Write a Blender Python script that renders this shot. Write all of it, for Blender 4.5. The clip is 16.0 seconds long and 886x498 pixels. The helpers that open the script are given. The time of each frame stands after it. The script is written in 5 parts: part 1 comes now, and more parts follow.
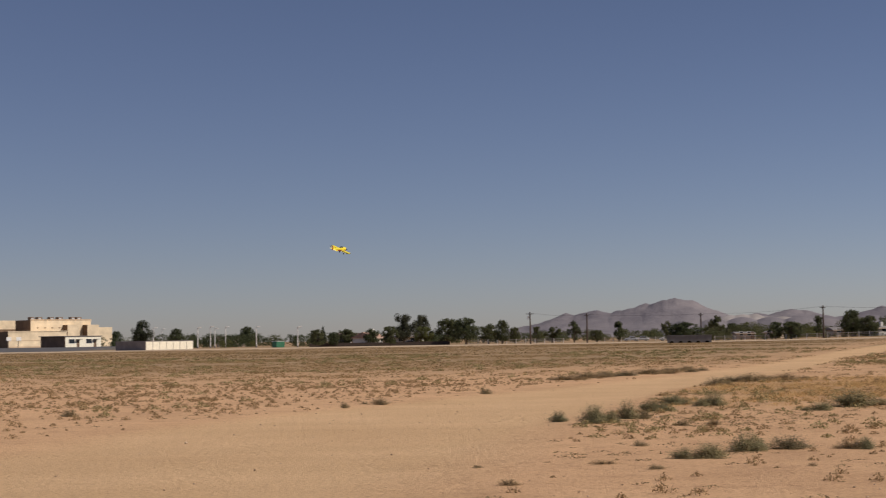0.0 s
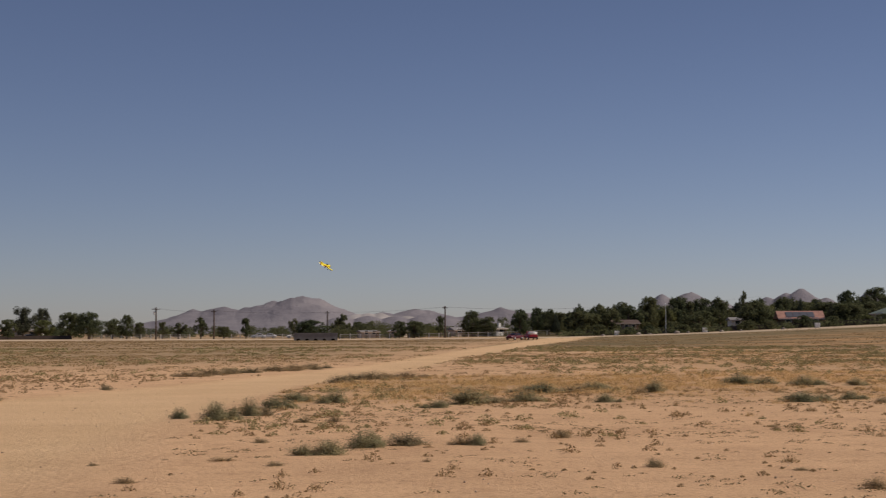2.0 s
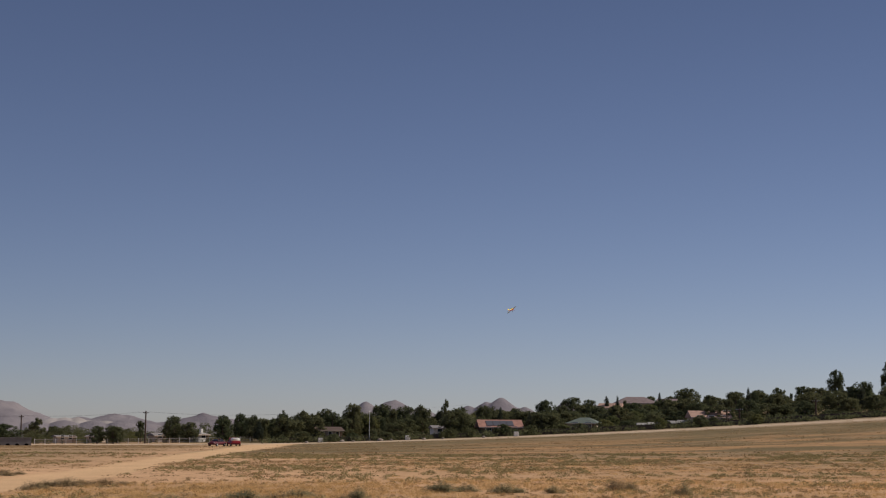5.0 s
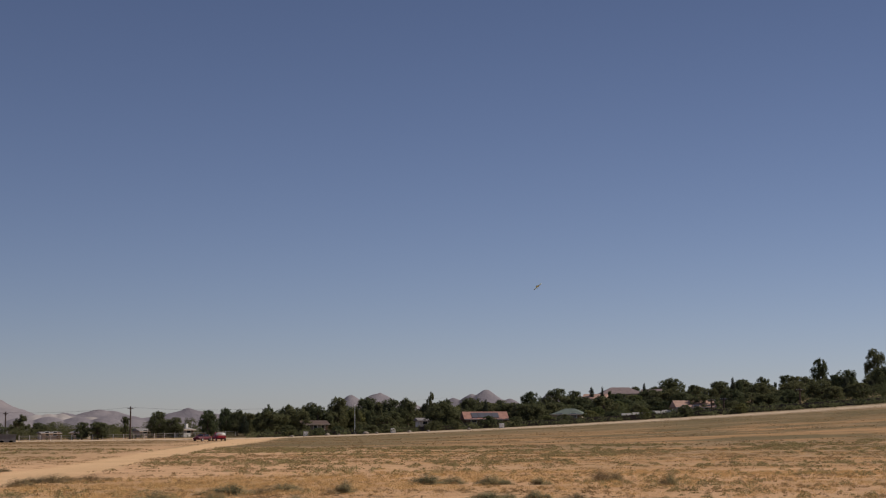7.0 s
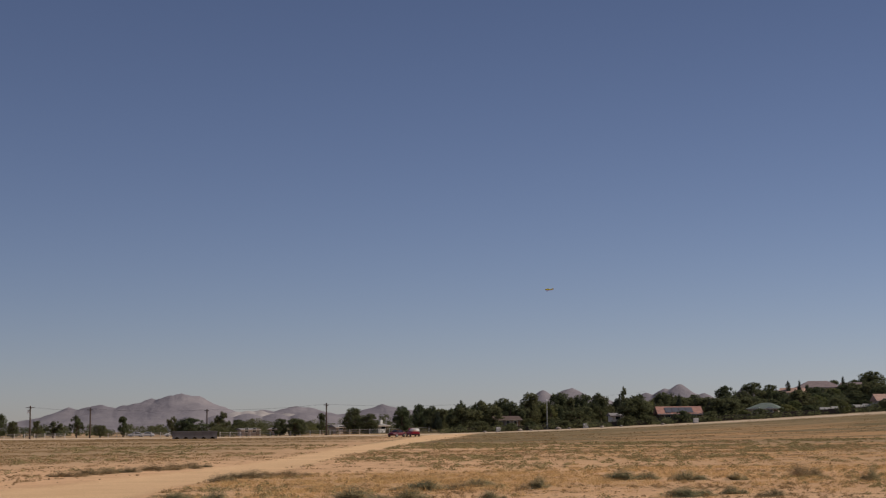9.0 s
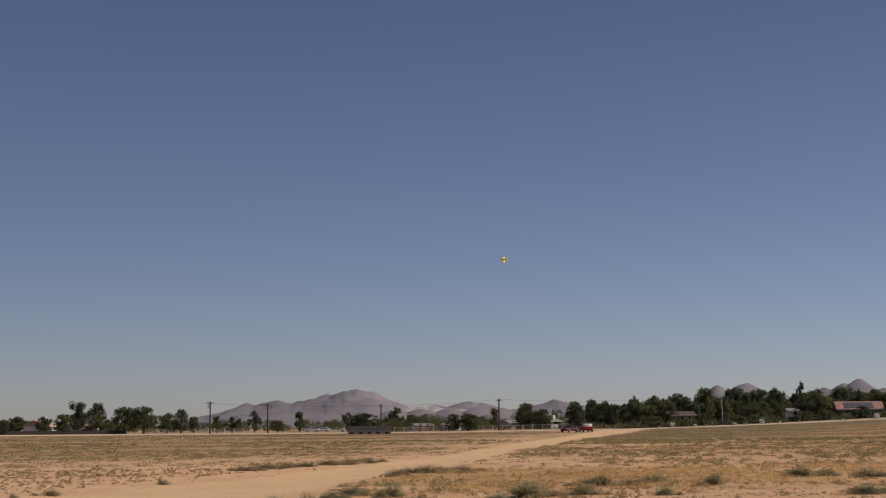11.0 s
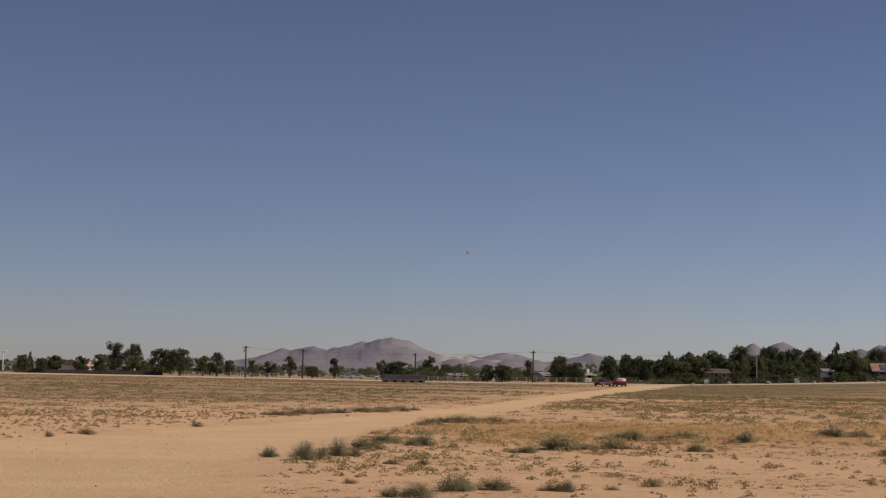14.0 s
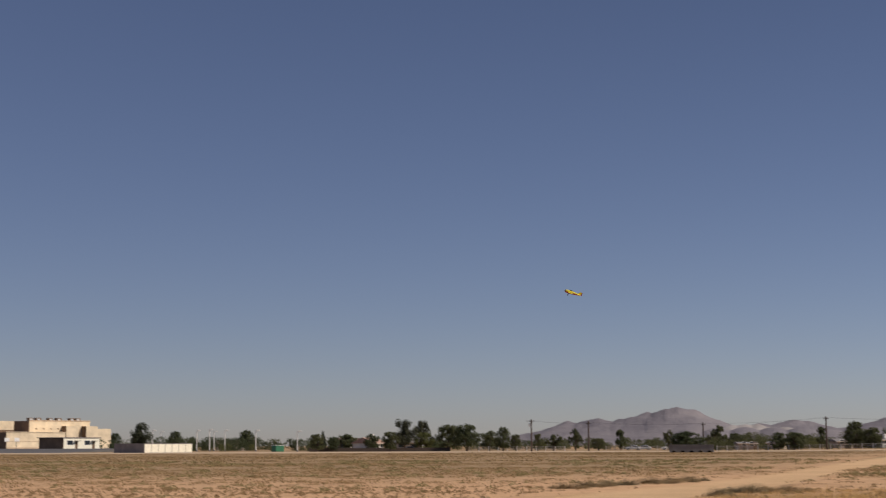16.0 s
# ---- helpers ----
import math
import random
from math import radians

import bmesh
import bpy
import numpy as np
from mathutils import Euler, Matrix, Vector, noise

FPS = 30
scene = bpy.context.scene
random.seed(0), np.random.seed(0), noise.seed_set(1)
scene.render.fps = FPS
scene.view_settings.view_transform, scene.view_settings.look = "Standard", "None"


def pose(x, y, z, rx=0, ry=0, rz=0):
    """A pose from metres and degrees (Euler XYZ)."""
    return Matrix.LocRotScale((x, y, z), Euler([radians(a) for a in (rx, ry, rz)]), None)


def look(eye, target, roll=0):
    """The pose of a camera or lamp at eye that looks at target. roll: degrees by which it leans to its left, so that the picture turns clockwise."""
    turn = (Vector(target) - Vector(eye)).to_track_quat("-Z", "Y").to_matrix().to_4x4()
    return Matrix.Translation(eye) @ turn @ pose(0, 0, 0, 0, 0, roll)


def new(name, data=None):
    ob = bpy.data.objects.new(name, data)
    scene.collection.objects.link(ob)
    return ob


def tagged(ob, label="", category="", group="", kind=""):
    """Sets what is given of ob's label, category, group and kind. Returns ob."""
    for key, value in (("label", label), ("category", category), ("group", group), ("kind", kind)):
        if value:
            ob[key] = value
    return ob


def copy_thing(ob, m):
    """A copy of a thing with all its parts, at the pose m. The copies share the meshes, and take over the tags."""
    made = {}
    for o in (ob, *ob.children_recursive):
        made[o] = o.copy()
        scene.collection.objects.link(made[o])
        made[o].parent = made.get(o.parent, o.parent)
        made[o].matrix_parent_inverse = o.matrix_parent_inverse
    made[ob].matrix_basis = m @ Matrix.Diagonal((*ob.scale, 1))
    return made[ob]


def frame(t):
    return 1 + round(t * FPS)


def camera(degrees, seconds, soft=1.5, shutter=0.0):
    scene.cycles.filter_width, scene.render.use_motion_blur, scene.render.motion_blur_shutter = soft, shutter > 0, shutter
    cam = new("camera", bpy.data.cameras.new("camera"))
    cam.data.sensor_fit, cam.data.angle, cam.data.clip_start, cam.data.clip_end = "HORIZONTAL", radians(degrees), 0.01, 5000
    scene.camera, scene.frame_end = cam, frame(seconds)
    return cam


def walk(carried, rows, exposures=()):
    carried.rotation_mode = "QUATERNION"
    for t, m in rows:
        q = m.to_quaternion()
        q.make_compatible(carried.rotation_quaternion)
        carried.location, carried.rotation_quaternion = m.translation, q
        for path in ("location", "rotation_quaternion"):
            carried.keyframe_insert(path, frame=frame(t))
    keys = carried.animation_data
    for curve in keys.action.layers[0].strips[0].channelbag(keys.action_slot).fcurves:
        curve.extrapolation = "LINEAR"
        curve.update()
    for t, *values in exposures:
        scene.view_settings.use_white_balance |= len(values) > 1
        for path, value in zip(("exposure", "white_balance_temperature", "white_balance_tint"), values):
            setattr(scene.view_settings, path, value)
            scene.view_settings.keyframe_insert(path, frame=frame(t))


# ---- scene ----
# The camera: a hand-held pan from one standing place.  seconds, azimuth to the right, pitch up, roll, sideways sway
EYE = 1.65
cam = camera(32.0, 16.0, 1.15, 0.2)
PATH = [
    (0.0, 0.00, 3.33, -0.95, 0.0), (0.5, 3.36, 3.25, -0.71, 0.03), (1.0, 6.75, 3.16, -0.49, 0.05),
    (1.5, 10.24, 3.13, -0.33, 0.06), (2.0, 13.69, 3.09, -0.14, 0.06), (2.5, 17.11, 3.08, -0.02, 0.07),
    (3.0, 20.22, 3.08, 0.16, 0.09), (3.5, 22.44, 3.32, 0.27, 0.08), (4.0, 23.79, 4.38, 0.32, 0.04),
    (4.5, 24.32, 6.21, 0.33, 0.02), (4.7, 24.44, 6.98, 0.32, 0.01), (6.8, 25.41, 6.94, -0.26, 0.01),
    (7.0, 25.17, 6.76, -0.28, 0.0), (7.5, 24.07, 6.60, -0.35, 0.0), (8.0, 22.26, 6.60, -0.44, 0.0),
    (8.5, 20.19, 6.62, -0.44, 0.0), (9.0, 18.11, 6.64, -0.48, 0.0), (9.5, 16.06, 6.66, -0.60, 0.0),
    (10.0, 14.24, 6.68, -0.59, -0.01), (10.2, 13.61, 6.70, -0.62, -0.02), (12.5, 10.27, 5.74, 0.46, -0.03),
    (13.0, 10.31, 5.39, 0.82, -0.02), (13.5, 10.36, 5.03, 1.02, -0.02), (14.0, 10.35, 4.67, 1.21, 0.0),
    (14.5, 10.30, 4.30, 1.16, 0.0), (15.0, 8.24, 4.18, 1.10, 0.0), (15.5, 4.22, 5.42, 0.23, -0.03),
    (16.0, -0.05, 7.24, -0.20, 0.0),
]
walk(cam, [(t, pose(s * math.cos(radians(az)), -s * math.sin(radians(az)), EYE, 90 + pitch, 0, -az) @ pose(0, 0, 0, 0, 0, roll))
           for t, az, pitch, roll, s in PATH],
     exposures=[(0.0, -0.08, 6500, 16), (2.0, -0.11, 6500, 16), (3.5, -0.14, 6500, 16), (4.5, -0.09, 6500, 16), (7.0, -0.04, 6500, 16), (9.0, -0.08, 6500, 16),
                (12.5, -0.08, 6500, 16), (15.0, -0.10, 6500, 16), (16.0, -0.04, 6500, 16)])

# ---- light ----
SUN_AZ, SUN_EL = 104.0, 40.0
world = bpy.data.worlds.new("sky")
scene.world = world
world.use_nodes = True
wn = world.node_tree
sky = wn.nodes.new("ShaderNodeTexSky")
sky.sky_type = "NISHITA"
sky.sun_disc = False
sky.sun_elevation, sky.sun_rotation = radians(SUN_EL), radians(-SUN_AZ)
sky.altitude, sky.air_density, sky.dust_density, sky.ozone_density = 600, 0.75, 0.5, 1.9
wn.nodes["Background"].inputs["Strength"].default_value = 0.0585
haze = wn.nodes.new("ShaderNodeMix")
haze.data_type, haze.blend_type = "RGBA", "MULTIPLY"
haze.inputs[0].default_value, haze.inputs[7].default_value = 1.0, (1.075, 0.985, 1.03, 1)
wn.links.new(sky.outputs[0], haze.inputs[6])
wn.links.new(haze.outputs[2], wn.nodes["Background"].inputs["Color"])
sun = new("sun", bpy.data.lights.new("sun", "SUN"))
sun.data.energy, sun.data.angle, sun.data.color = 4.2, radians(0.53), (1.0, 0.93, 0.83)
sa, se = radians(SUN_AZ), radians(SUN_EL)
sun.matrix_world = look((60 * math.sin(sa) * math.cos(se), 60 * math.cos(sa) * math.cos(se), 60 * math.sin(se)), (0, 0, 0))


# ---- materials ----
def nodes_of(name, rough=0.9, metal=0.0, spec=0.3):
    m = bpy.data.materials.new(name)
    m.use_nodes = True
    b = m.node_tree.nodes["Principled BSDF"]
    b.inputs["Roughness"].default_value, b.inputs["Metallic"].default_value = rough, metal
    b.inputs["Specular IOR Level"].default_value = spec
    return m, m.node_tree, b


def noise_of(nt, scale, detail=4.0, rough=0.55, coord="Object", stretch=None):
    tc = nt.nodes.new("ShaderNodeTexCoord")
    n = nt.nodes.new("ShaderNodeTexNoise")
    n.inputs["Scale"].default_value, n.inputs["Detail"].default_value, n.inputs["Roughness"].default_value = scale, detail, rough
    if stretch:
        mp = nt.nodes.new("ShaderNodeMapping")
        mp.inputs["Scale"].default_value = stretch
        nt.links.new(tc.outputs[coord], mp.inputs["Vector"])
        nt.links.new(mp.outputs[0], n.inputs["Vector"])
    else:
        nt.links.new(tc.outputs[coord], n.inputs["Vector"])
    return n.outputs["Fac"]


def ramp_of(nt, fac, stops):
    r = nt.nodes.new("ShaderNodeValToRGB")
    e = r.color_ramp.elements
    while len(e) < len(stops):
        e.new(0.5)
    for k, (p, c) in zip(e, stops):
        k.position, k.color = p, (*c, 1)
    nt.links.new(fac, r.inputs[0])
    return r.outputs[0]


def mix_of(nt, fac, a, b, mode="MIX"):
    m = nt.nodes.new("ShaderNodeMix")
    m.data_type, m.blend_type = "RGBA", mode
    for v, k in ((fac, 0), (a, 6), (b, 7)):
        if isinstance(v, (int, float)):
            m.inputs[k].default_value = v
        elif isinstance(v, tuple):
            m.inputs[k].default_value = (*v, 1)
        else:
            nt.links.new(v, m.inputs[k])
    return m.outputs[2]


def bump_of(nt, b, height, strength, dist=0.02):
    n = nt.nodes.new("ShaderNodeBump")
    n.inputs["Strength"].default_value, n.inputs["Distance"].default_value = strength, dist
    nt.links.new(height, n.inputs["Height"])
    nt.links.new(n.outputs[0], b.inputs["Normal"])


def plain(name, col, rough=0.8, metal=0.0, spec=0.3, scale=3.0, vary=0.22, fine=40.0, bump=0.1):
    """Painted or weathered surface: large stains and fine grain round one base colour."""
    m, nt, b = nodes_of(name, rough, metal, spec)
    lo, hi = tuple(c * (1 - vary) for c in col), tuple(min(1, c * (1 + vary * 0.7)) for c in col)
    big = ramp_of(nt, noise_of(nt, scale), [(0.3, lo), (0.7, hi)])
    small = ramp_of(nt, noise_of(nt, fine, 3), [(0.3, (0.85,) * 3), (0.7, (1.0,) * 3)])
    nt.links.new(mix_of(nt, 1.0, big, small, "MULTIPLY"), b.inputs["Base Color"])
    if bump:
        bump_of(nt, b, noise_of(nt, fine, 3), bump, 0.01)
    return m


def foliage(name, dark, light, sheen=0.25, thin=0.3):
    m, nt, b = nodes_of(name, 0.75, 0, sheen)
    g = nt.nodes.new("ShaderNodeNewGeometry")
    oi = nt.nodes.new("ShaderNodeObjectInfo")
    leaf = ramp_of(nt, g.outputs["Random Per Island"], [(0.0, dark), (1.0, light)])
    tint = ramp_of(nt, oi.outputs["Random"], [(0.0, (0.72, 0.78, 0.75)), (1.0, (1.15, 1.05, 0.95))])
    col = mix_of(nt, 1.0, leaf, tint, "MULTIPLY")
    nt.links.new(col, b.inputs["Base Color"])
    if thin:  # daylight comes through thin leaves
        t, mx = nt.nodes.new("ShaderNodeBsdfTranslucent"), nt.nodes.new("ShaderNodeMixShader")
        nt.links.new(col, t.inputs["Color"])
        mx.inputs[0].default_value = thin
        nt.links.new(b.outputs[0], mx.inputs[1])
        nt.links.new(t.outputs[0], mx.inputs[2])
        nt.links.new(mx.outputs[0], nt.nodes["Material Output"].inputs["Surface"])
    return m


TRACK_L = [(10, -16), (18, -11), (24.3, -7.5), (30, -6.3), (37, -3.5), (42, -1.1), (48, 2.1), (58, 6.8), (78, 14.9), (107, 24.6), (168, 45), (265, 79), (330, 104)]
TRACK_R = [(10, -1.0), (16, 0.4), (22, 1.6), (29, 2.4), (36.4, 4.3), (47.7, 7.3), (55.6, 10.6), (68, 15.6), (102, 27.2), (181, 55.5), (282, 97), (330, 118)]
LEFT_Y, LEFT_X = np.array(TRACK_L).T
RIGHT_Y, RIGHT_X = np.array(TRACK_R).T


def ground_z(x, y):
    """Level field that rises slowly to a low hill on the right."""
    q = np.clip(np.asarray(x, float) - 60, 0, None)
    rise = np.where(q < 170, 2.6e-4 * q * q, 7.514 + 0.0884 * (np.minimum(q, 300) - 170))
    return rise * np.clip((720 - np.hypot(x, y)) / 200, 0, 1)


def track_mask(x, y):
    """1 on the bare dirt track and its bare forecourt, 0 in the scrub."""
    a, b = np.interp(y, LEFT_Y, LEFT_X), np.interp(y, RIGHT_Y, RIGHT_X)
    soft = np.interp(y, [18, 34, 60], [2.2, 0.9, 0.3]) + 0.003 * np.abs(y)
    m = np.clip((x - a) / soft, 0, 1) * np.clip((b - x) / soft, 0, 1)
    return m * np.clip((345 - y) / 25, 0, 1)


def road_mask(x, y):
    """The pale dirt road round the far edge of the field."""
    az, d = np.degrees(np.arctan2(x, y)), np.hypot(x, y)
    r = np.interp(az, [-30, -4, 4, 14, 18, 23, 45], [388, 388, 388, 365, 338, 338, 338])
    return np.clip(1.4 - np.abs(d - r) / np.interp(az, [-30, 4, 18, 45], [34, 34, 10, 7]), 0, 1) * (np.abs(az) < 60)


def gold_mask(x, y):
    """Dry golden grass beside the track and in bands across the right of the field."""
    b = np.interp(y, RIGHT_Y, RIGHT_X)
    m = np.clip(1.6 - np.abs(y - 45 - 0.2 * (x - b)) / 8, 0, 1) * np.clip((x - b) / 0.8, 0, 1) * np.clip(1 - (x - b - 8) / 14, 0, 1)
    d = np.hypot(x, y)
    far = np.clip(np.minimum((d - 30) / 28, (175 - d) / 80), 0, 1) * np.clip((x - b - 5) / 12, 0, 1)
    return np.clip(np.maximum(m, 0.62 * far), 0, 1)


def ground_material():
    m, nt, b = nodes_of("desert_ground", 0.95, 0, 0.12)
    at = {}
    for k in ("track", "gold", "scrub", "olive", "rust", "road"):
        a = nt.nodes.new("ShaderNodeAttribute")
        a.attribute_name = k
        at[k] = a.outputs["Fac"]
    sand = ramp_of(nt, noise_of(nt, 0.35, 5), [(0.3, (0.56, 0.344, 0.185)), (0.7, (0.685, 0.430, 0.235))])
    ruts = ramp_of(nt, noise_of(nt, 0.5, 5, stretch=(0.25, 1.6, 1)), [(0.35, (0.965, 0.96, 0.955)), (0.65, (1.015, 1.015, 1.015))])
    track = mix_of(nt, 1.0, ramp_of(nt, noise_of(nt, 0.2, 4), [(0.3, (0.60, 0.390, 0.206)), (0.7, (0.685, 0.459, 0.249))]), ruts, "MULTIPLY")
    gold = ramp_of(nt, noise_of(nt, 0.5, 7, 0.7), [(0.3, (0.31, 0.198, 0.094)), (0.5, (0.43, 0.272, 0.130)), (0.7, (0.55, 0.352, 0.176))])
    scrub = ramp_of(nt, noise_of(nt, 0.6, 7, 0.75), [(0.32, (0.27, 0.192, 0.105)), (0.5, (0.41, 0.275, 0.152)), (0.68, (0.54, 0.36, 0.20))])
    c = mix_of(nt, at["scrub"], sand, scrub)
    bands = ramp_of(nt, noise_of(nt, 1.0, 5, 0.6, stretch=(0.012, 0.07, 1)), [(0.34, (0.55,) * 3), (0.58, (1.0,) * 3)])
    olive = ramp_of(nt, noise_of(nt, 0.8, 6, 0.7), [(0.3, (0.118, 0.094, 0.042)), (0.7, (0.205, 0.152, 0.070))])
    c = mix_of(nt, mix_of(nt, 1.0, at["olive"], bands, "MULTIPLY"), c, olive)
    patch = ramp_of(nt, noise_of(nt, 1.0, 5, 0.6, stretch=(0.03, 0.14, 1)), [(0.42, (0.2,) * 3), (0.60, (1.0,) * 3)])
    c = mix_of(nt, mix_of(nt, 1.0, at["gold"], patch, "MULTIPLY"), c, gold)
    rust = ramp_of(nt, noise_of(nt, 1.0, 5, 0.6, stretch=(0.02, 0.075, 1)), [(0.46, (0.0,) * 3), (0.58, (0.9,) * 3)])
    c = mix_of(nt, mix_of(nt, 1.0, at["rust"], rust, "MULTIPLY"), c, ramp_of(nt, noise_of(nt, 0.7, 6, 0.7), [(0.3, (0.36, 0.20, 0.085)), (0.7, (0.52, 0.31, 0.145))]))
    c = mix_of(nt, at["track"], c, track)
    c = mix_of(nt, at["road"], c, ramp_of(nt, noise_of(nt, 0.3, 5), [(0.3, (0.50, 0.375, 0.245)), (0.7, (0.63, 0.495, 0.345))]))
    pebbles = ramp_of(nt, noise_of(nt, 18, 3, 0.7), [(0.3, (0.74, 0.72, 0.70)), (0.5, (1.0, 1.0, 1.0)), (0.75, (1.10, 1.10, 1.10))])
    c = mix_of(nt, 1.0, c, pebbles, "MULTIPLY")
    litter = ramp_of(nt, noise_of(nt, 2.2, 8, 0.8), [(0.34, (0.74, 0.70, 0.66)), (0.46, (0.98, 0.98, 0.98)), (0.7, (1.03, 1.03, 1.03))])
    bare = mix_of(nt, at["track"], litter, (1.0, 1.0, 1.0))
    c = mix_of(nt, 1.0, c, bare, "MULTIPLY")
    specks = ramp_of(nt, noise_of(nt, 8, 6, 0.8), [(0.30, (0.66, 0.61, 0.56)), (0.41, (1.0, 1.0, 1.0)), (0.62, (1.0, 1.0, 1.0)), (0.74, (1.12, 1.12, 1.12))])
    c = mix_of(nt, 0.8, c, specks, "MULTIPLY")
    nt.links.new(c, b.inputs["Base Color"])
    bump_of(nt, b, noise_of(nt, 5, 7, 0.75), 0.9, 0.06)
    return m


M_GROUND = ground_material()
M_LEAF = foliage("tree_leaves", (0.094, 0.107, 0.057), (0.146, 0.158, 0.080), 0.1, 0.5)
M_LEAF_OLIVE = foliage("olive_leaves", (0.120, 0.134, 0.053), (0.180, 0.190, 0.080), 0.1, 0.5)
M_NEEDLE = foliage("pine_needles", (0.050, 0.058, 0.040), (0.085, 0.095, 0.060), 0.1, 0.35)
M_BUSH = foliage("bush_leaves", (0.235, 0.222, 0.126), (0.40, 0.37, 0.218), 0.1, 0.4)
M_BUSH_DRY = foliage("dry_bush_twigs", (0.29, 0.225, 0.13), (0.47, 0.37, 0.22), 0.1, 0.45)
M_WEED = foliage("weed_blades", (0.165, 0.13, 0.068), (0.41, 0.30, 0.16))
M_WEED_NEAR = foliage("near_weed_leaves", (0.215, 0.152, 0.080), (0.47, 0.345, 0.19), 0.1)
M_WEED_FIELD = foliage("field_weed_leaves", (0.23, 0.165, 0.088), (0.50, 0.365, 0.20), 0.1)
M_WEED_GREEN = foliage("green_weed_leaves", (0.25, 0.218, 0.104), (0.43, 0.362, 0.190), 0.1)
M_CREAM_W = plain("cream_white_metal", (0.88, 0.82, 0.65), 0.6)
M_ASPHALT = plain("asphalt", (0.125, 0.119, 0.112), 0.9, scale=0.4)
M_BOULDER = plain("boulder_stone", (0.30, 0.25, 0.20), 0.95, scale=2)
M_GOLD = foliage("golden_blades", (0.50, 0.345, 0.155), (0.66, 0.475, 0.235), 0.1)
M_BARK = plain("bark", (0.13, 0.095, 0.07), 0.95, scale=6)
M_TWIG = plain("twigs", (0.30, 0.235, 0.16), 0.95, scale=9)
M_POLE = plain("creosoted_pole", (0.085, 0.058, 0.042), 0.9, scale=2)
M_GALV = plain("galvanised_steel", (0.62, 0.63, 0.62), 0.45, 0.4)
M_WHITE = plain("white_paint", (0.78, 0.76, 0.71), 0.6)
M_CREAM = plain("cream_stucco", (0.79, 0.64, 0.43), 0.9, scale=0.3)
M_CREAM_B = plain("sand_stucco", (0.60, 0.44, 0.29), 0.9, scale=0.3)
M_BROWN = plain("brown_panel", (0.20, 0.13, 0.08), 0.85, scale=0.5)
M_GREYW = plain("grey_wall", (0.21, 0.185, 0.17), 0.85, scale=0.5)
M_STUCCO = plain("house_stucco", (0.55, 0.45, 0.36), 0.9, scale=0.5)
M_RAIL = plain("weathered_rail_paint", (0.34, 0.31, 0.28), 0.9, scale=0.5)
M_STUCCO_W = plain("white_stucco", (0.72, 0.69, 0.63), 0.9, scale=0.5)
M_ROOF_R = plain("red_tile_roof", (0.36, 0.19, 0.14), 0.85, scale=1.0)
M_ROOF_P = plain("pink_tile_roof", (0.42, 0.27, 0.20), 0.85, scale=1.0)
M_ROOF_B = plain("brown_shingle_roof", (0.115, 0.078, 0.062), 0.9, scale=1.0)
M_ROOF_M = plain("mauve_tile_roof", (0.215, 0.165, 0.155), 0.9, scale=1.0)
M_ROOF_G = plain("grey_shingle_roof", (0.24, 0.22, 0.205), 0.9, scale=1.0)
M_ROOF_V = plain("green_grey_roof", (0.13, 0.16, 0.13), 0.9, scale=1.0)
M_SOLAR = plain("solar_panel", (0.09, 0.09, 0.10), 0.5, 0, 0.6, vary=0.1)
M_DARK = plain("black_rubber", (0.018, 0.018, 0.018), 0.85)
M_GREEN = plain("green_container_paint", (0.05, 0.20, 0.11), 0.6)
M_CONC = plain("concrete", (0.21, 0.20, 0.19), 0.9, scale=0.8)
M_FENCE_D = plain("dark_wood_fence", (0.085, 0.065, 0.052), 0.9, scale=1.5)
M_RED = plain("red_car_paint", (0.32, 0.016, 0.03), 0.45, 0, 0.4, vary=0.1, bump=0)
M_PURPLE = plain("dark_purple_car_paint", (0.11, 0.018, 0.026), 0.5, 0, 0.3, vary=0.1, bump=0)
M_SILVER = plain("silver_car_paint", (0.55, 0.56, 0.57), 0.35, 0.4, 0.5, vary=0.1, bump=0)
M_YELLOW = plain("yellow_covering", (0.95, 0.80, 0.06), 0.28, 0, 0.5, vary=0.05, bump=0)
M_REDF = plain("red_covering", (0.55, 0.03, 0.02), 0.3, 0, 0.5, vary=0.05, bump=0)
M_WHITEF = plain("white_covering", (0.85, 0.85, 0.82), 0.3, 0, 0.5, vary=0.05, bump=0)
M_BLACKF = plain("black_covering", (0.02, 0.02, 0.02), 0.3, 0, 0.5, vary=0.05, bump=0)


def glass(name, col=(0.02, 0.025, 0.03)):
    m, nt, b = nodes_of(name, 0.12, 0, 0.4)
    nt.links.new(ramp_of(nt, noise_of(nt, 2.0), [(0.3, col), (0.7, tuple(c * 1.5 for c in col))]), b.inputs["Base Color"])
    return m


M_GLASS = glass("window_glass")


def car_paint():
    m, nt, b = nodes_of("navy_car_paint", 0.3, 0.1, 0.5)
    nt.links.new(ramp_of(nt, noise_of(nt, 900, 2), [(0.3, (0.014, 0.016, 0.024)), (0.7, (0.028, 0.032, 0.045))]), b.inputs["Base Color"])
    b.inputs["Coat Weight"].default_value, b.inputs["Coat Roughness"].default_value = 0.6, 0.16
    dust = noise_of(nt, 14, 5)
    nt.links.new(ramp_of(nt, dust, [(0.3, (0.36,) * 3), (0.75, (0.55,) * 3)]), b.inputs["Roughness"])
    return m


M_NAVY = car_paint()


